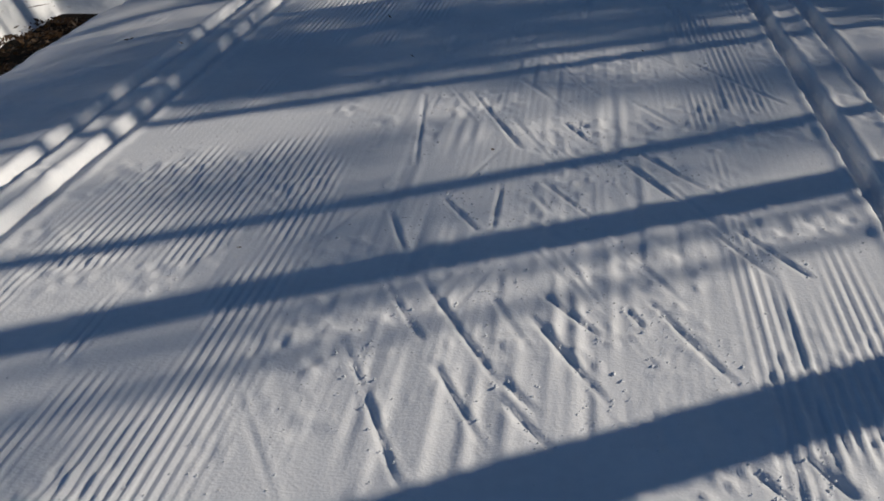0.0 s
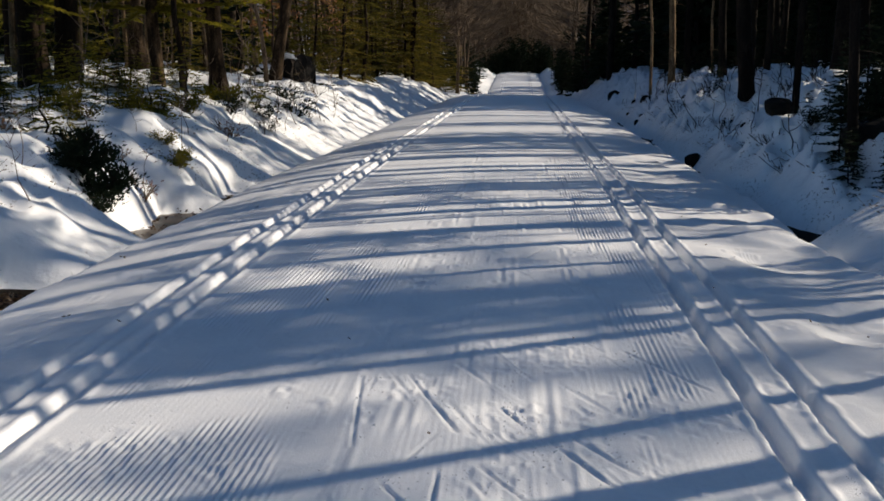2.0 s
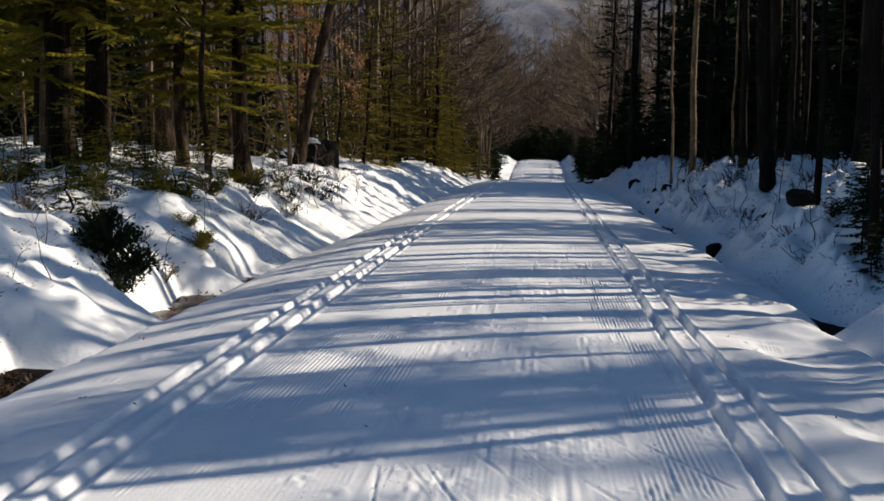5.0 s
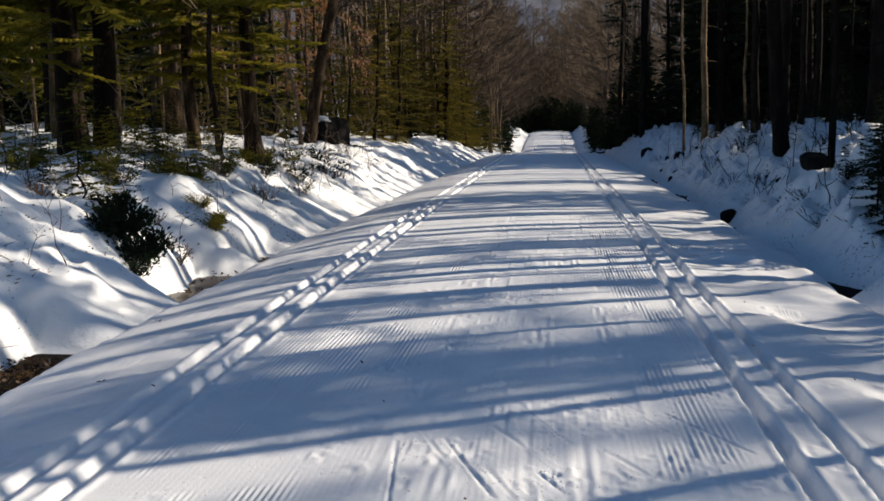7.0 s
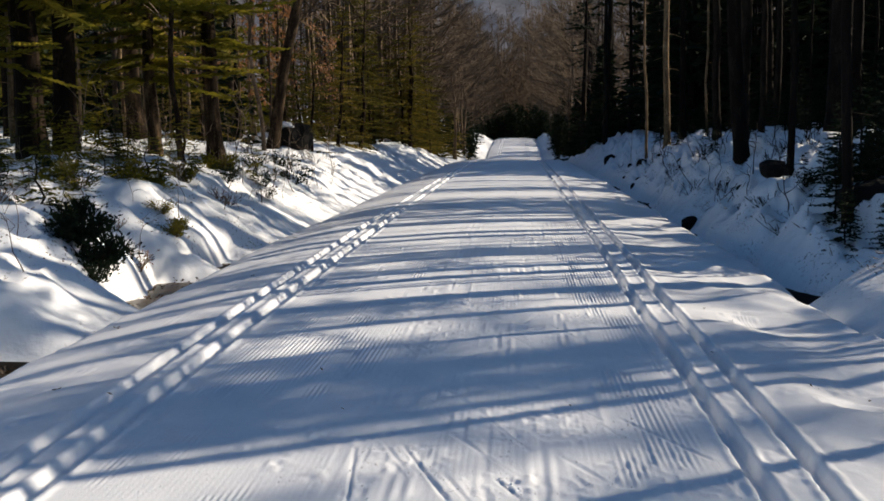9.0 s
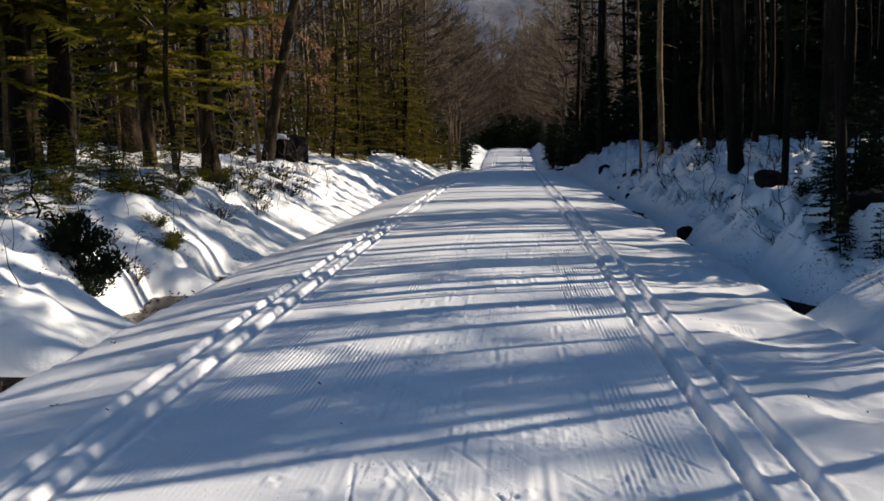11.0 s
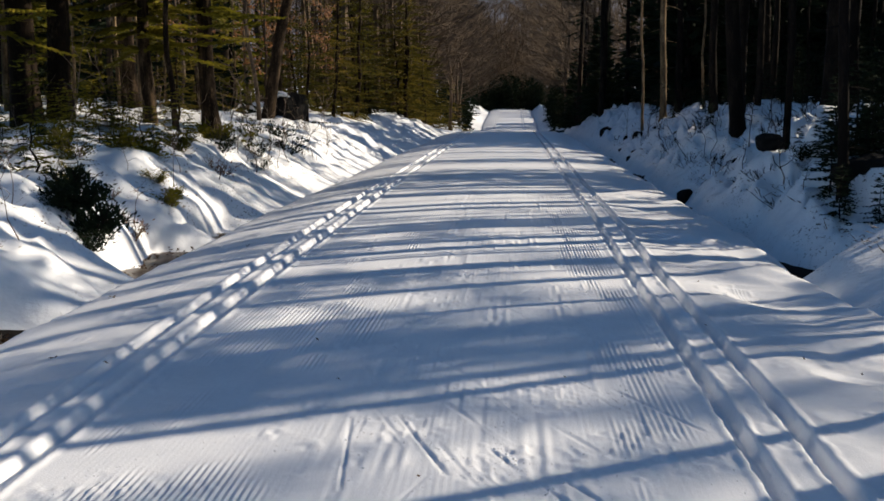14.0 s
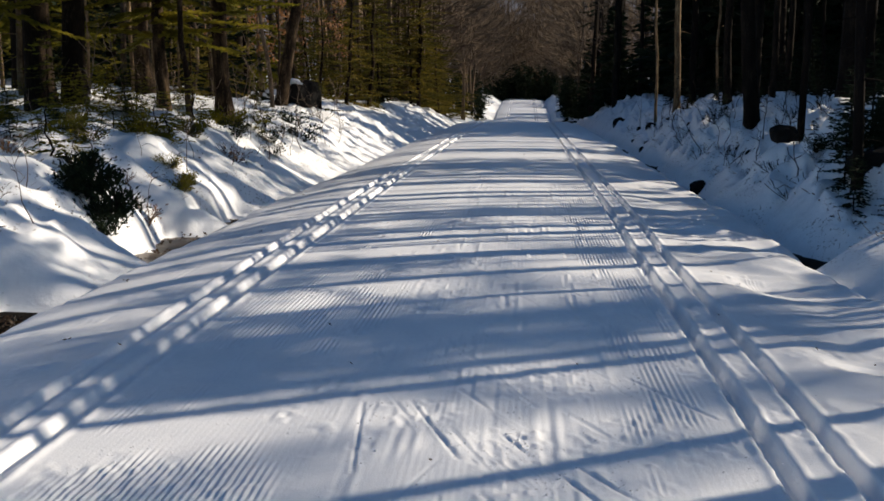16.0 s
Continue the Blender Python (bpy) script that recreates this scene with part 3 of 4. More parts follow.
for i in range(38):
    fir(-4.9 - rng.random() ** 1.1 * 3.0, 11.8 + rng.random() ** 1.2 * 10, FIR_SMALL[i % 3], rng.uniform(0.4, 1.0), "knee-high olive fir seedling in the snow", "fir seedlings")
for i in range(46):
    y = rng.uniform(29, 88)
    fir(-5.7 - rng.random() ** 1.4 * 7, y, FIR_YOUNG[i % 3], rng.uniform(0.7, 1.3), YOUNG_FIR, "young firs")
for i in range(16):
    fir(-5.2 - rng.random() * 1.6, rng.uniform(52, 105), FIR_YOUNG[i % 3], rng.uniform(1.1, 1.7), YOUNG_FIR, "young firs")
for i in range(9):
    fir(-4.9 - rng.random() * 2.2, rng.uniform(12.4, 19), FIR_DARK[0], rng.uniform(0.09, 0.17), "low dark fir spreading over the snow bank", "dark firs")
back = []
for i in range(44):
    y = rng.uniform(20, 100)
    x = -8.6 - rng.random() * 24
    back.append((FIR_BACK[i % 2], x, y, rng.uniform(0.75, 1.15)))
thicket("left_woods", "olive-green firs standing deep in the forest", back)
# dark backdrop firs, added so that gaps between the left trees read as shade
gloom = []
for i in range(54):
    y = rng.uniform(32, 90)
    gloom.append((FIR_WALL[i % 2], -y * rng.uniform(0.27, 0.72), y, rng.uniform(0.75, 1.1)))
thicket("dark_woods", "dark firs added deep in the forest as a shaded backdrop", gloom)
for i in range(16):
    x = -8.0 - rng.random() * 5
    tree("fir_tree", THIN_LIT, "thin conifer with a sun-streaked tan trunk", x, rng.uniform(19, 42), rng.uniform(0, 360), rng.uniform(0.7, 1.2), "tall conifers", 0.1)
for i in range(30):
    hardwood(-7.8 - rng.random() * 16, rng.uniform(19, 80), HARD[i % 4], rng.uniform(0.7, 1.15))
for i in range(16):
    hardwood(-6.4 - rng.random() * 7, rng.uniform(28, 85), SLIM[i % 3], rng.uniform(0.8, 1.4))

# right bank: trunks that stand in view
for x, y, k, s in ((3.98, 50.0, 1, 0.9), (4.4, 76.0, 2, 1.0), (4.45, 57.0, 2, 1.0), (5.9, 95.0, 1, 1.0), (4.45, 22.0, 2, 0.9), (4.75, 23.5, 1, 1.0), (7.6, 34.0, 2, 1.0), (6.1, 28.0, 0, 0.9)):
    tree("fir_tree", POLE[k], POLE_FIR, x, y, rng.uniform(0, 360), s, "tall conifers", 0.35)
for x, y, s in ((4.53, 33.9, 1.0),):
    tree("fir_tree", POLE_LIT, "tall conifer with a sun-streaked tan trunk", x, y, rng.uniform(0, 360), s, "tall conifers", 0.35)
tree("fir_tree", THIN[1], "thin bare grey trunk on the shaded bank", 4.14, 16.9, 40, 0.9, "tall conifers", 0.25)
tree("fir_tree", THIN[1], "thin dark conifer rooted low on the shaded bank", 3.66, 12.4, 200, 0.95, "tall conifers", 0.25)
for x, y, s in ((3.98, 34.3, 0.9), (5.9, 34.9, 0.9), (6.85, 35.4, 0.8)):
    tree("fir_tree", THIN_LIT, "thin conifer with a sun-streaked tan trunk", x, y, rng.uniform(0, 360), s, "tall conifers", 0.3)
# conifers added so that their high crowns keep skylight off the bank
for i, (x, y) in enumerate(((4.9, 13.2), (5.9, 15.8), (6.2, 20.5))):
    tree("fir_tree", CANOPY[i % 2], "tall conifer added to shade the bank with its heavy crown", x, y, rng.uniform(0, 360), rng.uniform(0.92, 1.08), "tall conifers", 0.3)
GLADE = (30.8, 32.8)


def in_glade(x, y):
    """A gap in the woods through which the sun reaches the bank."""
    return GLADE[0] < y - 0.53 * x < GLADE[1]


for i in range(34):
    y = 19 + rng.random() * 80
    x = 5.3 + rng.random() ** 1.2 * 9.5
    if in_glade(x, y):
        continue
    tree("fir_tree", POLE[i % 4], POLE_FIR, x, y, rng.uniform(0, 360), rng.uniform(0.92, 1.15), "tall conifers", 0.05)
for i in range(7):
    hardwood(5.0 + rng.random() * 2.2, rng.uniform(70, 112), HARD[i % 4], rng.uniform(0.8, 1.1))
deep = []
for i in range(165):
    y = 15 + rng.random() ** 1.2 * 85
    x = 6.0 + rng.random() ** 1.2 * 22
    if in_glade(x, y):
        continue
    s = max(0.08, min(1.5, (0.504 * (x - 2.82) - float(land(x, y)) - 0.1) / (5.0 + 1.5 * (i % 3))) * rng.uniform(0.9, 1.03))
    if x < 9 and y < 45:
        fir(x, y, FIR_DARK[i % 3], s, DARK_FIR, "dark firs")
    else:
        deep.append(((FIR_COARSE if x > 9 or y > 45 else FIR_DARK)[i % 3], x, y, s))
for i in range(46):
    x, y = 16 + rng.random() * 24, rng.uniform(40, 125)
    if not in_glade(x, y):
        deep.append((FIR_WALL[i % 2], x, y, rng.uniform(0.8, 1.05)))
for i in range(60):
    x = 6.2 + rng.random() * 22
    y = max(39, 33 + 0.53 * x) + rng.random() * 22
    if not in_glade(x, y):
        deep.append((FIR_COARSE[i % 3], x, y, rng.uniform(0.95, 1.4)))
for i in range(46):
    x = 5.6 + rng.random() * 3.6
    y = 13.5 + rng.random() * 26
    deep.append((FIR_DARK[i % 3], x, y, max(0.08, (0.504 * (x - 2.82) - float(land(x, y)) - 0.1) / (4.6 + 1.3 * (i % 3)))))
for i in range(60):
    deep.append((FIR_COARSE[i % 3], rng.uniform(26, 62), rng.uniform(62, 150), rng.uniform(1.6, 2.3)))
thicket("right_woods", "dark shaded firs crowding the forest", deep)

for x, y, s in ((3.62, 12.75, 0.24), (3.8, 13.2, 0.22), (3.95, 13.7, 0.3), (4.15, 13.0, 0.3), (4.2, 13.7, 0.35), (4.0, 12.7, 0.22), (4.35, 13.3, 0.34), (4.5, 14.2, 0.3), (4.6, 13.8, 0.36), (3.75, 12.9, 0.17), (3.95, 13.6, 0.2), (4.1, 14.3, 0.2), (4.5, 13.2, 0.27), (3.85, 11.7, 0.16), (4.2, 16.4, 0.14), (4.35, 13.6, 0.27), (4.7, 14.6, 0.33), (4.2, 15.4, 0.22), (3.5, 11.95, 0.19), (3.62, 12.15, 0.14), (4.75, 12.9, 0.3), (5.0, 16.3, 0.16), (5.3, 18.5, 0.2), (4.5, 25.5, 0.15), (4.9, 28.5, 0.2), (4.6, 32.0, 0.2), (4.7, 36.5, 0.25)):
    fir(x, y, FIR_DARK[0], s * 0.8, "low dark fir spreading over the snow bank", "dark firs")

# right side beside and behind the view: trees added for their shadows across the trail
def shade(c, x, width, kind=None):
    """A tree added for its shadow, which meets the trail's middle at the way c, standing x out, with a trunk of that
    width.
    """
    if width < 0.16 and not kind:
        kind = THIN[0 if width < 0.11 else 1]
    k = min(range(4), key=lambda i: abs(2 * (0.11 + 0.035 * i) - width))
    s = min(1.25, max(0.45, width / (2 * (0.11 + 0.035 * k))))
    tree("fir_tree", kind or POLE[k], POLE_FIR, x, c + 0.53 * x, rng.uniform(0, 360), 1.0 if kind else s, "tall conifers", 0.05)


for c, x, width in ((1.94, 3.9, 0.27), (3.22, 5.4, 0.22), (3.91, 6.0, 0.12), (5.2, 6.5, 0.14), (7.3, 5.0, 0.1), (8.3, 7.0, 0.12), (9.4, 7.0, 0.34), (9.92, 6.0, 0.1), 
                    (10.97, 7.4, 0.22), (12.05, 8.0, 0.24), (12.35, 9.5, 0.26), (13.15, 7.5, 0.1), (14.15, 9.0, 0.28), (14.88, 8.5, 0.12), (16.45, 10.0, 0.26), (16.75, 11.0, 0.2), (-1.2, 7.0, 0.25), (0.3, 9.0, 0.2)):
    shade(c, x, width)
for c, x, k in ((18.5, 10.5, 1), (19.2, 12.0, 0), (19.9, 11.0, 1), (20.7, 13.0, 1), (21.5, 12.0, 0), (22.2, 13.5, 1), (25.3, 12.0, 1), (26.3, 13.0, 1), (29.9, 12.5, 1), (33.5, 12.0, 0), (38.5, 12.0, 1), (41.0, 13.0, 1), (44.0, 12.0, 1), (47.0, 13.0, 1), (-2.5, 8.0, 1)):
    shade(c, x, 0.14, FIR_NARROW[k])
for c, x, k in ((6.0, 20.5, 0), (6.15, 19.5, 1), (6.5, 20.0, 0), (6.8, 18.5, 0)):
    shade(c, x, 0.14, FIR_SLENDER[k])
for c, x in ((4.6, 24.5),):
    shade(c, x, 0.14, FIR_SCRAGGY)
for i, c in enumerate((8.9, 11.8, 13.0, 17.8, 19.2, 21.0)):
    shade(c, 27.0 + 0.7 * (i * 2 % 5), 0.14, FIR_VEIL[i % 2])
for c, x, k in ((4.45, 25.2, 0), (2.95, 22.0, 1)):
    shade(c, x, 0.14, FIR_VEIL[k])
for c, x, size in ((20.2, 13.0, 0.9), (25.8, 13.0, 0.75), (42.0, 13.0, 0.9), (46.5, 13.5, 0.9)):
    fir(x, c + 0.53 * x, FIR_WALL[0], size, DARK_FIR, "dark firs")
for c, x in ((6.3, 28.6), (7.0, 27.2)):
    shade(c, x, 0.14, FIR_VEIL_DENSE)
for i, c in enumerate((9.4, 10.3, 11.3, 12.4, 13.4, 14.5, 15.5, 16.6, 17.9, 19.0, 20.4, 21.6, 22.7, 24.3, 25.6, 27.2, 28.4, 33.3, 35.5, 37.0, 39.5)):
    shade(c, 8.6 + 0.25 * (i * 3 % 4), 0.14, FIR_CROWNED[i % 2])
for i, (c, x) in enumerate(((5.78, 8.9), (5.98, 9.5), (6.2, 8.7), (6.5, 9.2), (6.78, 9.7), (8.45, 8.8), (8.75, 9.6), (9.15, 9.2), (10.5, 8.8), (11.25, 9.4), (11.55, 8.6), (12.2, 9.0), (16.6, 9.6), (7.35, 9.3))):
    shade(c, x, 0.14, FIR_SHORT[i % 2])
shade(3.0, 11.0, 0.14, FIR_CROWNED[0])
shade(2.75, 11.6, 0.14, FIR_CROWNED[1])
for c, x, width in ((5.62, 8.0, 0.18), (6.0, 7.0, 0.12), (6.6, 9.0, 0.24)):
    shade(c, x, width)
for c, x in ((13.0, 24.0), (16.4, 22.0)):
    shade(c, x, 0.22)
for i in range(26):
    x = 9 + rng.random() * 18
    c = rng.uniform(-16, 14)
    fir(x, c + 0.53 * x, FIR_DARK[i % 3], min(1.3, (0.45 * (x - 2.4) - 1.1) / (4.6 + 1.3 * (i % 3))), DARK_FIR, "dark firs")


# ---- far woods ----
def far_woods():
    r = random.Random(3)
    s = Shape()
    for i in range(444):
        if i >= 404:
            y = r.uniform(150, 260)
            x = -0.021 * y + r.uniform(-0.04, 0.04) * y
        elif i >= 370:
            x, y = -6.2 - r.random() * 6, r.uniform(46, 88)
        elif i < 230:
            sgn = -1 if i % 2 else 1
            x, y = sgn * (5.0 + r.random() ** 2.0 * 45) - 0.4, r.uniform(58, 250)
        else:
            x, y = r.uniform(-14, 14), r.uniform(150, 250)
        if abs(x) < 4.8 and y < 195:
            y += 60
        base = Vector((x, y, float(land(x, y)) - 0.2))
        h = r.uniform(12, 19) if i < 300 else r.uniform(18, 29)
        # low growth right over the trail's line leaves a gap of sky
        off = abs(x + 0.021 * y) / y
        if i >= 404:
            h = y * r.uniform(0.085, 0.125)
        elif y > 90:
            h = min(h, y * (0.07 + 2.2 * max(0.0, off - 0.008)) * r.uniform(0.85, 1.15))
        pts = [base + Vector((r.gauss(0, 0.1) * k, r.gauss(0, 0.1) * k, h * k / 5)) for k in range(6)]
        s.tube(pts, [0.16 * (1 - 0.17 * k) for k in range(6)], 5)
        inward = Vector((-1 if x > 0 else 1, 0, 0)) * (0.8 if abs(x) < 11 else 0.3)
        for j in range(18):
            k = r.uniform(0.9, 4.9)
            p = pts[int(k)].lerp(pts[int(k) + 1], k - int(k))
            a = r.uniform(0, 6.28)
            d = (Vector((math.cos(a), math.sin(a), r.uniform(0.2, 1.0))) + inward).normalized()
            L = r.uniform(2.2, 5.6) * (1.15 - k / 6)
            q = [p, p + d * L * 0.5 + Vector((0, 0, r.gauss(0, 0.15))), p + d * L + Vector((0, 0, 0.3))]
            s.tube(q, [0.05, 0.032, 0.012], 3)
            for m in range(30):
                t = r.uniform(0.25, 1.0) * 2
                o = q[min(int(t), 1)].lerp(q[min(int(t), 1) + 1], t - min(int(t), 1))
                w = twist(r, d, 0.6)
                s.blade(o, w, w.orthogonal().normalized(), r.uniform(0.5, 1.4), r.uniform(0.03, 0.065))
    ob = new("far_woods", s.mesh("far_woods", FAR_TWIG))
    tagged(ob, "distant leafless brown hardwoods closing over the trail", "woods", kind="stuff")


far_woods()


def far_hill(x, y):
    """A wooded hillside added well beyond the end of the trail to fill the gap of sky."""
    rise = step(380, 640, y + 0.0002 * x * x)
    return -8 + (96 + 5 * wave(x, y, (60, 60), 50) + 2.5 * wave(x, y, (14, 14), 51) + 1.2 * wave(x, y, (4, 4), 52)) * rise


hill = new("backdrop", grid_mesh("backdrop", np.arange(-420, 421, 4.0), np.arange(372, 720, 6.0), far_hill, HILL_HAZE))
tagged(hill, "added far hillside, its woods coloured pale grey for haze", "hill", kind="structure")
end = []
for i in range(126):
    if i >= 110:
        x, y, s = rng.uniform(-4.0, 4.2), rng.uniform(183, 193), rng.uniform(0.6, 0.85)
    elif i < 68:
        x, y = rng.uniform(-6.2, 6.2), rng.uniform(165, 185)
        s = rng.uniform(0.55, 0.8) * (1.12 - 0.08 * abs(x))
    else:
        x, y, s = (-1 if i % 2 else 1) * rng.uniform(4.6, 10) - 0.4, rng.uniform(84, 140), rng.uniform(0.5, 0.8)
    end.append((FIR_COARSE[i % 3], x, y, s))
for i in range(14):
    end.append((FIR_COARSE[i % 3], 4.6 + 0.3 * (i % 6), 58 + 4.1 * i, 0.8))
edge_rng = random.Random(31)
for i in range(34):
    side_x = edge_rng.uniform(4.0, 6.2) if i % 3 else -edge_rng.uniform(4.4, 6.6)
    end.append((FIR_COARSE[i % 3], side_x, edge_rng.uniform(98, 168), edge_rng.uniform(0.35, 0.6)))
thicket("end_woods", "dark firs closing the far end of the trail", end)


# ---- rocks, shrubs and twigs ----
def rock(x, y, w, d, h, seed, cap=True, sink=0.1):
    r = random.Random(seed)
    bm = bmesh.new()
    bmesh.ops.create_icosphere(bm, subdivisions=3 if w > 0.35 else 2, radius=1)
    off = Vector((r.uniform(0, 50), r.uniform(0, 50), r.uniform(0, 50)))
    for v in bm.verts:
        n = noise.noise(v.co * 1.1 + off) * 0.35 + noise.noise(v.co * 3.1 + off) * 0.12
        v.co *= 1 + n
        v.co = Vector((v.co.x * w / 2, v.co.y * d / 2, (v.co.z * 0.5 + 0.42) * h))
    # broken faces: the lump is cut flat along a few planes
    for k in range(9):
        n = Vector((r.gauss(0, 1), r.gauss(0, 1), r.gauss(0.2, 0.8))).normalized()
        cut = 0.36 * (abs(n.x) * w + abs(n.y) * d + abs(n.z) * h) * r.uniform(0.75, 1.0)
        o = Vector((0, 0, 0.42 * h))
        for v in bm.verts:
            over = (v.co - o).dot(n) - cut
            if over > 0:
                v.co -= n * over * 0.9
    me = bpy.data.meshes.new("stone")
    bm.to_mesh(me)
    bm.free()
    me.materials.append(ROCK)
    root = new("boulder")
    root.matrix_world = pose(x, y, float(land(x, y)) - sink, 0, 0, r.uniform(-30, 30))
    part("stone", me, root)
    if cap:
        bm = bmesh.new()
        bmesh.ops.create_icosphere(bm, subdivisions=3, radius=1)
        for v in bm.verts:
            n = noise.noise(v.co * 1.3 + off) * 0.25
            v.co *= 1 + n
            v.co = Vector(((v.co.x - 0.12) * w * 0.4, (v.co.y + 0.1) * d * 0.42, h * 0.68 + v.co.z * h * 0.12 - 0.12 * h * v.co.x))
        me = bpy.data.meshes.new("snow_cap")
        bm.to_mesh(me)
        bm.free()
        me.materials.append(SNOW_CAP)
        me.polygons.foreach_set("use_smooth", [True] * len(me.polygons))
        part("snow_cap", me, root, "rounded cap of snow")
    return tagged(root, "dark grey boulder in the snow bank" + (" with a snow cap" if cap else ""), "rock", "boulders")


rock(-6.15, 30.3, 1.05, 1.0, 1.25, 1, True, 0.28)
for x, y, w, d, h, seed in ((2.86, 19.0, 0.3, 0.4, 0.5, 2), (3.84, 16.8, 0.45, 0.4, 0.32, 3), (3.3, 40.7, 0.5, 0.6, 0.5, 4), (3.7, 33.6, 0.4, 0.5, 0.3, 5), (3.28, 30.5, 0.3, 0.5, 0.3, 6)):
    rock(x + (0.02 if seed == 3 else 0.1), y, w, d, h, seed, False, h * (0.2 if seed == 3 else 0.4))
rock(4.0, 12.5, 0.8, 0.5, 0.42, 9, False, 0.1)
# small rocks, whose dark colour also stands in for shaded undercuts in the snow
for i in range(14):
    y = 12.5 + rng.random() ** 1.1 * 26
    rock(3.0 + rng.random() ** 1.3 * 1.2, y, rng.uniform(0.1, 0.24), rng.uniform(0.12, 0.3), rng.uniform(0.08, 0.2), 100 + i, False, 0.1)


def leaf_bed(x0, x1, y0, y1, z, count, seed):
    """Fallen leaves heaped in the ditch."""
    r = random.Random(seed)
    s = Shape()
    for i in range(count):
        x, y = r.uniform(x0, x1), r.uniform(y0, y1)
        p = Vector((x, y, z + float(fall(y)) + 0.05 * float(wave(x, y, 0.25, 33)) + r.uniform(-0.01, 0.02)))
        a = r.uniform(0, 6.28)
        w = Vector((math.cos(a), math.sin(a), r.uniform(-0.5, 0.7))).normalized()
        s.blade(p, w, twist(r, w.orthogonal().normalized(), 0.3), r.uniform(0.03, 0.06), r.uniform(0.02, 0.036))
    ob = new("leaf_litter", s.mesh("leaf_litter", LITTER))
    tagged(ob, "heap of wet orange-brown leaves in the ditch", "leaves", kind="stuff")


def debris():
    """Bits of twig and needle scattered on the banks."""
    r = random.Random(11)
    s = Shape()
    for i in range(4600):
        if i % 2:
            x, y = -4.35 - r.random() ** 1.2 * 4.5, 7 + r.random() ** 1.3 * 26
        else:
            x, y = 3.2 + r.random() ** 1.2 * 2.0, 9.5 + r.random() ** 1.3 * 26
        p = Vector((x, y, float(land(x, y)) + 0.004))
        a = r.uniform(0, 6.28)
        w = Vector((math.cos(a), math.sin(a), r.uniform(0.0, 0.8))).normalized()
        L = r.uniform(0.02, 0.07) if r.random() < (0.8 if x < 0 else 0.6) else r.uniform(0.08, 0.22)
        s.blade(p, w, twist(r, w.orthogonal().normalized(), 0.4), L, 0.012 if L > 0.08 else r.uniform(0.01, 0.025))
    for i in range(48):
        x, y = r.uniform(-3.2, 2.2), 2.5 + r.random() ** 1.4 * 22
        p = Vector((x, y, float(trail_height(x, y)) + 0.006))
        a = r.uniform(0, 6.28)
        w = Vector((math.cos(a), math.sin(a), r.uniform(0.0, 0.5))).normalized()
        s.blade(p, w, twist(r, w.orthogonal().normalized(), 0.3), r.uniform(0.01, 0.035), r.uniform(0.006, 0.014))
    for i in range(5):
        x, y = r.uniform(-3.2, -2.4), 6 + i * 2.3
        p = Vector((x, y, float(trail_height(x, y)) + 0.01))
        for k in range(4):
            w = twist(r, Vector((r.choice((-1, 1)), 0.3, 0.1)), 0.4)
            s.blade(p, w, w.orthogonal().normalized(), r.uniform(0.02, 0.05), r.uniform(0.006, 0.014))
    tagged(new("debris", s.mesh("debris", TWIG)), "bits of twig and needle scattered on the snow banks", "debris", kind="stuff")


debris()


def snow_crumbs():
    """Clods of snow thrown out by skis, lying along the middle of the trail."""
    r = random.Random(21)
    co, faces = [], []

    def clod(x, y, size):
        z = float(trail_height(x, y)) + size * 0.25
        base = len(co)
        for dx, dy, dz in ((1, 0, 0), (0, 1, 0), (-1, 0, 0), (0, -1, 0), (0.1, 0, 0.8), (0, 0, -0.8)):
            co.append((x + dx * size * r.uniform(0.6, 1.2), y + dy * size * r.uniform(0.6, 1.3), z + dz * size * r.uniform(0.6, 1.1)))
        for a in range(4):
            faces.append((base + a, base + (a + 1) % 4, base + 4))
            faces.append((base + (a + 1) % 4, base + a, base + 5))

    for sx, sy, ly, lx, deep in STROKES_ALL:
        for k in range(int(18 * deep) + 4):
            t = r.random()
            clod(sx + lx * t + r.gauss(0.02, 0.03), sy + ly * t + r.gauss(0, 0.02), r.uniform(0.002, 0.0045) if r.random() < 0.88 else r.uniform(0.0045, 0.008))
    for k in range(90):
        cx, cy = r.uniform(-1.9, 1.5), 1.8 + r.random() ** 1.3 * 5.5
        for j in range(r.randint(4, 22)):
            clod(cx + r.gauss(0, 0.07), cy + r.gauss(0, 0.1), r.uniform(0.0015, 0.0045))
    tagged(new("snow_crumbs", mesh_of("snow_crumbs", co, faces, SNOW_CAP, False)), "small crumbs of white snow scattered on the trail", "snow crumbs", kind="stuff")


snow_crumbs()
leaf_bed(-4.35, -3.75, 6.4, 8.3, -0.42, 800, 1)
leaf_bed(-4.3, -3.75, 11.2, 13.2, -0.42, 160, 2)
leaf_bed(-4.2, -3.7, 13.9, 15.0, -0.43, 60, 3)


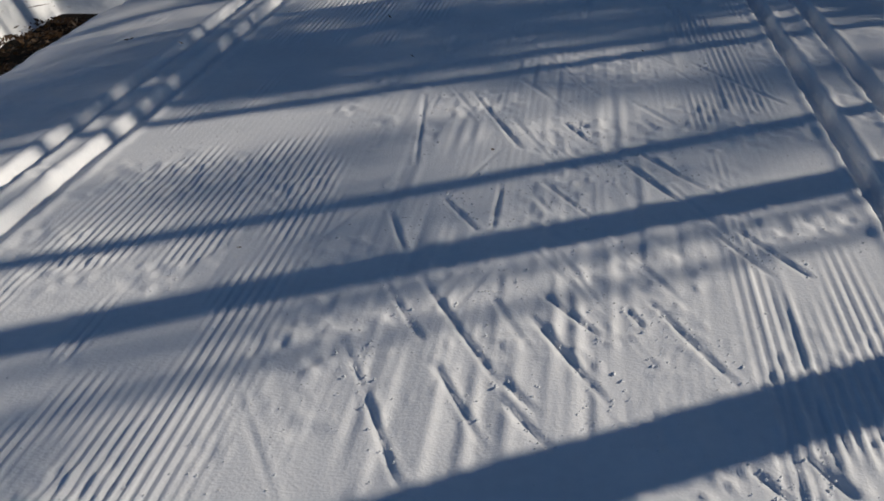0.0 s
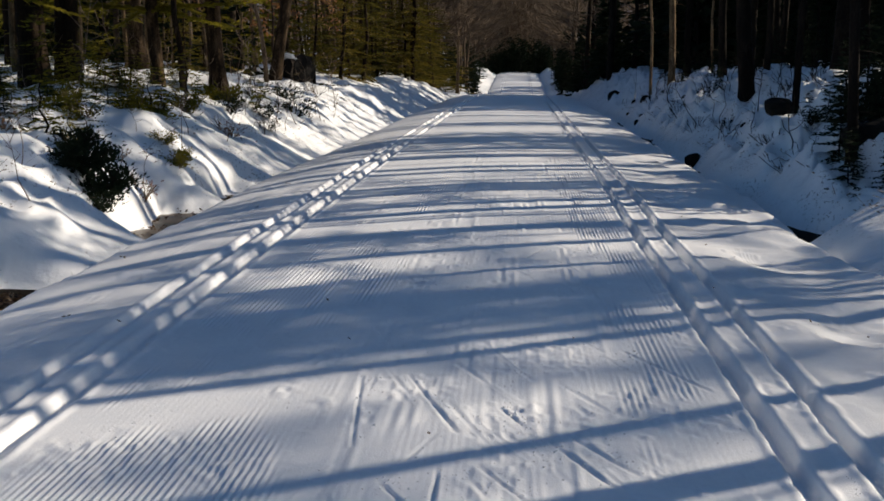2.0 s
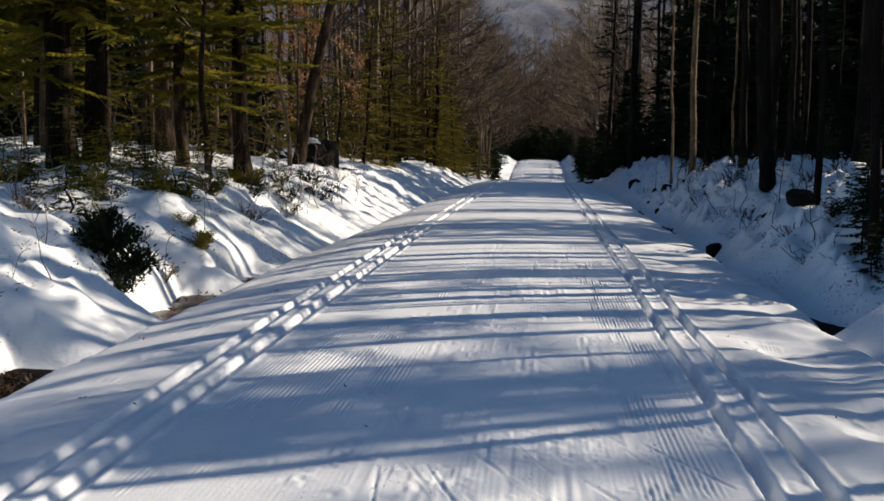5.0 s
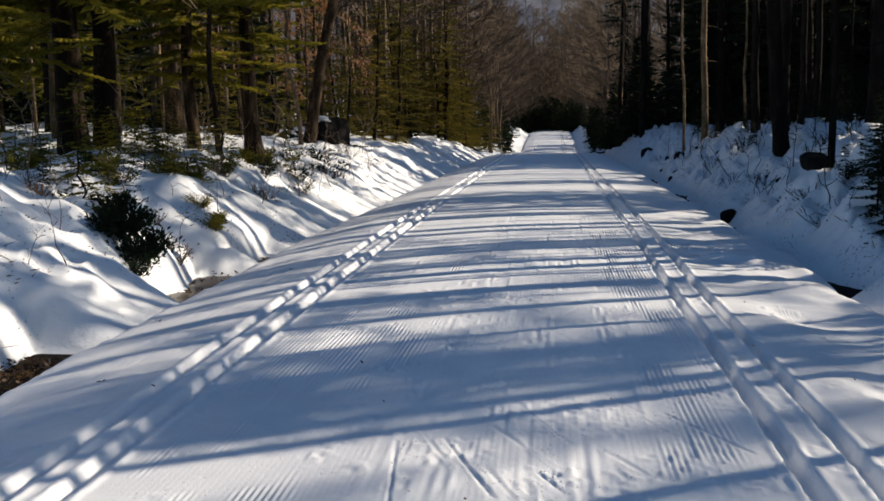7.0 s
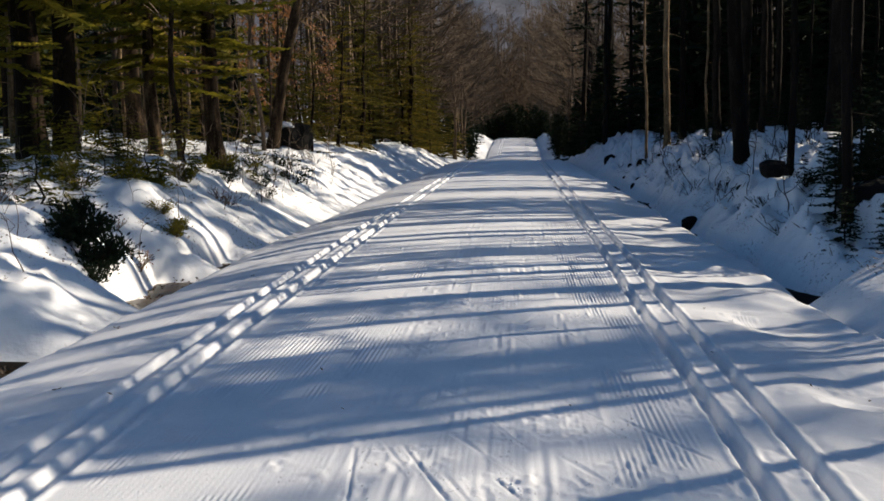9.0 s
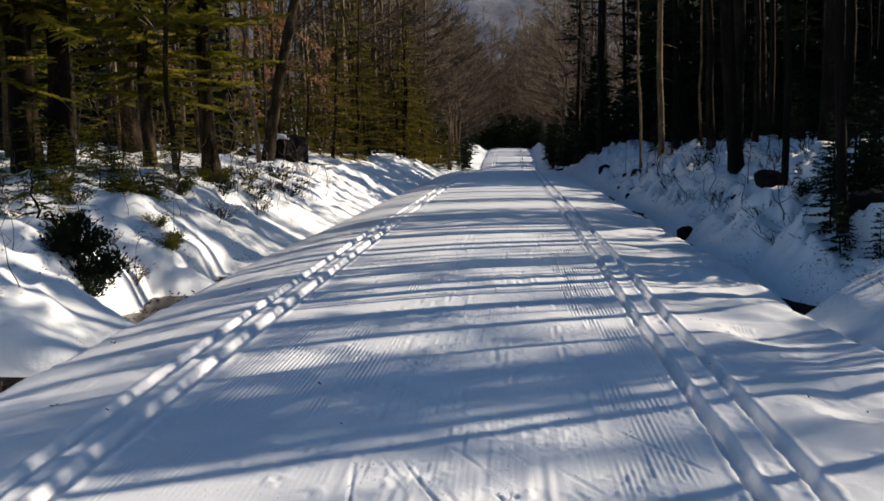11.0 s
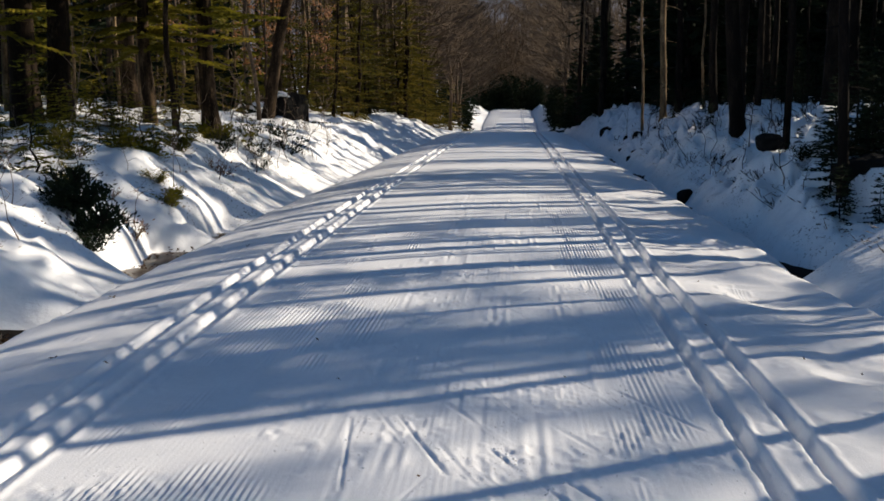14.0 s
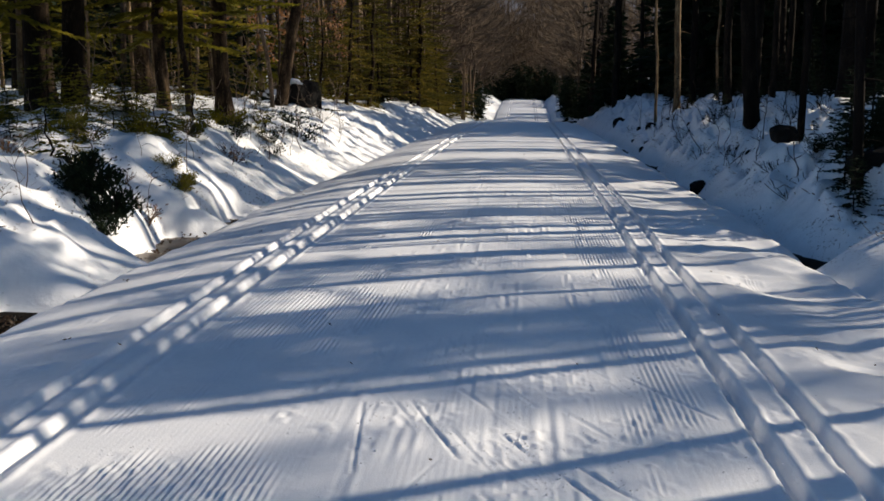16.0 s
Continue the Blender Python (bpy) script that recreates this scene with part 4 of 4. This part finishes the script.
def shrub_meshes(seed, size, leaves, mat, droop=0.1):
    r = random.Random(seed)
    t, c = Shape(), Shape()
    for i in range(10):
        a = r.uniform(0, 6.28)
        d = Vector((math.cos(a) * 0.8, math.sin(a) * 0.8, r.uniform(0.4, 1.2))).normalized()
        limb(t, r, Vector((0, 0, -0.03)), d, size * r.uniform(0.6, 1.1), 0.012, 1, 3)
        for j in range(leaves):
            p = d * size * r.uniform(0.25, 1.0) + Vector((r.gauss(0, 0.16), r.gauss(0, 0.16), r.gauss(0, 0.10))) * size
            p.z = max(p.z, 0.02)
            w = twist(r, d, 0.6)
            c.blade(p, w, w.orthogonal().normalized(), size * 0.17, size * 0.07)
    return t.mesh("branchwork", BARK_SHADE if mat == NEEDLE_SHADE else TWIG), c.mesh("foliage", mat)


def shrub(x, y, meshes, size, label):
    root = new("shrub")
    root.matrix_world = pose(x, y, float(land(x, y)) - 0.03, 0, 0, rng.uniform(0, 360)) @ Matrix.Diagonal((size, size, size, 1))
    part("branchwork", meshes[0], root)
    part("foliage", meshes[1], root)
    return tagged(root, label, "shrub", "shrubs on the banks")


GREEN_SHRUB = [shrub_meshes(80 + i, 0.5, 110, NEEDLE_SHADE) for i in range(2)]
LOOSE_SHRUB = [shrub_meshes(82 + i, 0.5, 26, NEEDLE_SHADE) for i in range(2)]
OLIVE_SHRUB = [shrub_meshes(84 + i, 0.45, 70, NEEDLE) for i in range(2)]
LEAFY = [shrub_meshes(88 + i, 0.35, 5, DRY_LEAF) for i in range(2)]
GREEN_LABEL = "low dark evergreen shrub poking out of the snow"
for x, y, s in ((-4.66, 11.35, 0.85), (-4.42, 11.2, 0.75), (-4.32, 10.8, 0.55), (-4.9, 11.75, 0.6), (-4.75, 11.0, 0.4), (-4.75, 20.3, 0.7), (-4.7, 22.8, 0.9), (-5.1, 24.0, 0.8), (-4.55, 19.6, 0.6), (-5.0, 18.6, 0.7), (-5.3, 22.0, 0.8), (3.9, 15.1, 0.5), (4.1, 13.2, 0.6), (3.75, 13.8, 0.4)):
    shrub(x, y, (LOOSE_SHRUB if y > 12 else GREEN_SHRUB)[rng.randint(0, 1)], s, GREEN_LABEL)
for x, y, s in ((-4.45, 13.9, 0.6), (-4.75, 14.3, 0.5), (-5.45, 13.4, 0.6), (-5.9, 13.9, 0.7), (-6.3, 14.6, 0.6), (-5.2, 15.4, 0.5), (-6.6, 13.2, 0.6), (-5.3, 17.0, 0.8), (-5.5, 20.0, 1.0), (-5.7, 15.8, 0.8)):
    shrub(x, y, OLIVE_SHRUB[rng.randint(0, 1)], s, "olive evergreen shrub on the snow bank")
for x, y, s in ((-5.55, 11.4, 0.8), (-4.65, 17.3, 0.9), (-4.4, 12.4, 0.9), (-4.9, 13.0, 0.6), (-5.6, 9.7, 0.8)):
    shrub(x, y, LEAFY[rng.randint(0, 1)], s, "bare twigs with a few dry brown leaves")


def brush_meshes(seed, size):
    """The stems of a clump of bare brush, each a single bent shoot, and their side twigs."""
    r = random.Random(seed)
    made = []
    for i in range(5):
        a = r.uniform(0, 6.28)
        d = Vector((math.cos(a) * 0.7, math.sin(a) * 0.7, r.uniform(0.5, 1.5))).normalized()
        p = Vector((r.gauss(0, 0.06), r.gauss(0, 0.06), -0.03))
        L = size * r.uniform(0.6, 1.2)
        s = Shape()
        limb(s, r, p, d, L, 0.006, 0, 3)
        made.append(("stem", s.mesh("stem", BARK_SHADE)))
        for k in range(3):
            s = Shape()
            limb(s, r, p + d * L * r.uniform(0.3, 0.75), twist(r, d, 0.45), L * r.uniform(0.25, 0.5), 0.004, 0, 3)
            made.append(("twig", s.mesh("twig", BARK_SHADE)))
    return made


BRUSH = [brush_meshes(120 + i, 0.3) for i in range(4)]
for i in range(66):
    if i < 46:
        x, y = 3.2 + rng.random() ** 1.2 * 1.9, 11.5 + rng.random() ** 1.1 * 26
    else:
        x, y = -4.45 - rng.random() ** 1.3 * 3.0, 10 + rng.random() ** 1.2 * 20
    root = new("brush")
    root.matrix_world = pose(x, y, float(land(x, y)) - 0.03, 0, 0, rng.uniform(0, 360)) @ Matrix.Diagonal((*[rng.uniform(0.6, 1.3)] * 3, 1))
    for kind, me in BRUSH[i % 4]:
        part(kind, me, root)
    tagged(root, "clump of dark bare brush sticking out of the snow", "brush", "brush on the banks")


def beech(x, y, seed, h):
    """A slim beech that still holds its dry leaves."""
    r = random.Random(seed)
    trunk, crown = bare_meshes(seed, h, 0.05, 1.2, 1.6, BARK_GREY, 1, 12)
    root = tree("beech_tree", (trunk, crown), "slim young beech still holding dry orange leaves", x, y, r.uniform(0, 360))
    s = Shape()
    spots = [v.co.copy() for v in crown.vertices]
    for i in range(420):
        p = r.choice(spots) + Vector((r.gauss(0, 0.08), r.gauss(0, 0.08), r.gauss(0, 0.08)))
        w = twist(r, Vector((0, 0, -0.6)), 0.6)
        s.blade(p, w, w.orthogonal().normalized(), r.uniform(0.09, 0.15), r.uniform(0.05, 0.08))
    part("foliage", s.mesh("foliage", DRY_LEAF), root, "dry orange-brown leaves")


for x, y, h in ((-7.4, 33.0, 5.5), (-8.3, 38.0, 6.5), (-7.0, 41.0, 4.5), (-8.8, 29.0, 5.0)):
    beech(x, y, int(y * 3), h)


def sapling(seed, h, bark):
    """A thin upright stem with a few separate side twigs."""
    r = random.Random(seed)
    root = new("sapling")
    s = Shape()
    pts = [Vector((0, 0, -0.05))]
    for i in range(5):
        pts.append(pts[-1] + Vector((r.gauss(0, 0.05) * h, r.gauss(0, 0.05) * h, h / 5)))
    s.tube(pts, [0.008 * (1 - i / 6.5) for i in range(6)], 4)
    part("stem", s.mesh("stem", bark), root)
    for i in range(r.randint(4, 7)):
        s = Shape()
        p = along(pts, r.uniform(0.25, 0.95) * h)
        a = r.uniform(0, 6.28)
        d = Vector((math.cos(a), math.sin(a), r.uniform(0.3, 1.4))).normalized()
        L = r.uniform(0.15, 0.4) * h
        s.tube([p, p + d * L * 0.5, p + twist(r, d, 0.2) * L], [0.005, 0.004, 0.002], 3)
        part("twig", s.mesh("twig", bark), root)
    return tagged(root, "thin bare brown sapling standing in the snow", "sapling", "saplings on the banks")


# the last six, for the right bank, have its shade in their bark colour
SAPLING = [sapling(90 + i, 0.5 + 0.12 * (i % 6), TWIG if i < 6 else BARK_SHADE) for i in range(12)]
for i in range(140):
    if i < 84:
        x, y = -4.4 - rng.random() ** 1.4 * 3.5, rng.uniform(8.5, 30)
    else:
        x, y = 3.35 + rng.random() ** 1.4 * 2.2, rng.uniform(9.5, 34)
    m = pose(x, y, float(land(x, y)) - 0.02, rng.uniform(-14, 14), rng.uniform(-14, 14), rng.uniform(0, 360))
    first = i if i < 6 else i - 78 if 84 <= i < 90 else None
    ob = SAPLING[first] if first is not None else copy_thing(SAPLING[i % 6 + (6 if i >= 84 else 0)], m)
    ob.matrix_basis = m @ Matrix.Diagonal((*[rng.uniform(0.5, 1.5)] * 3, 1))
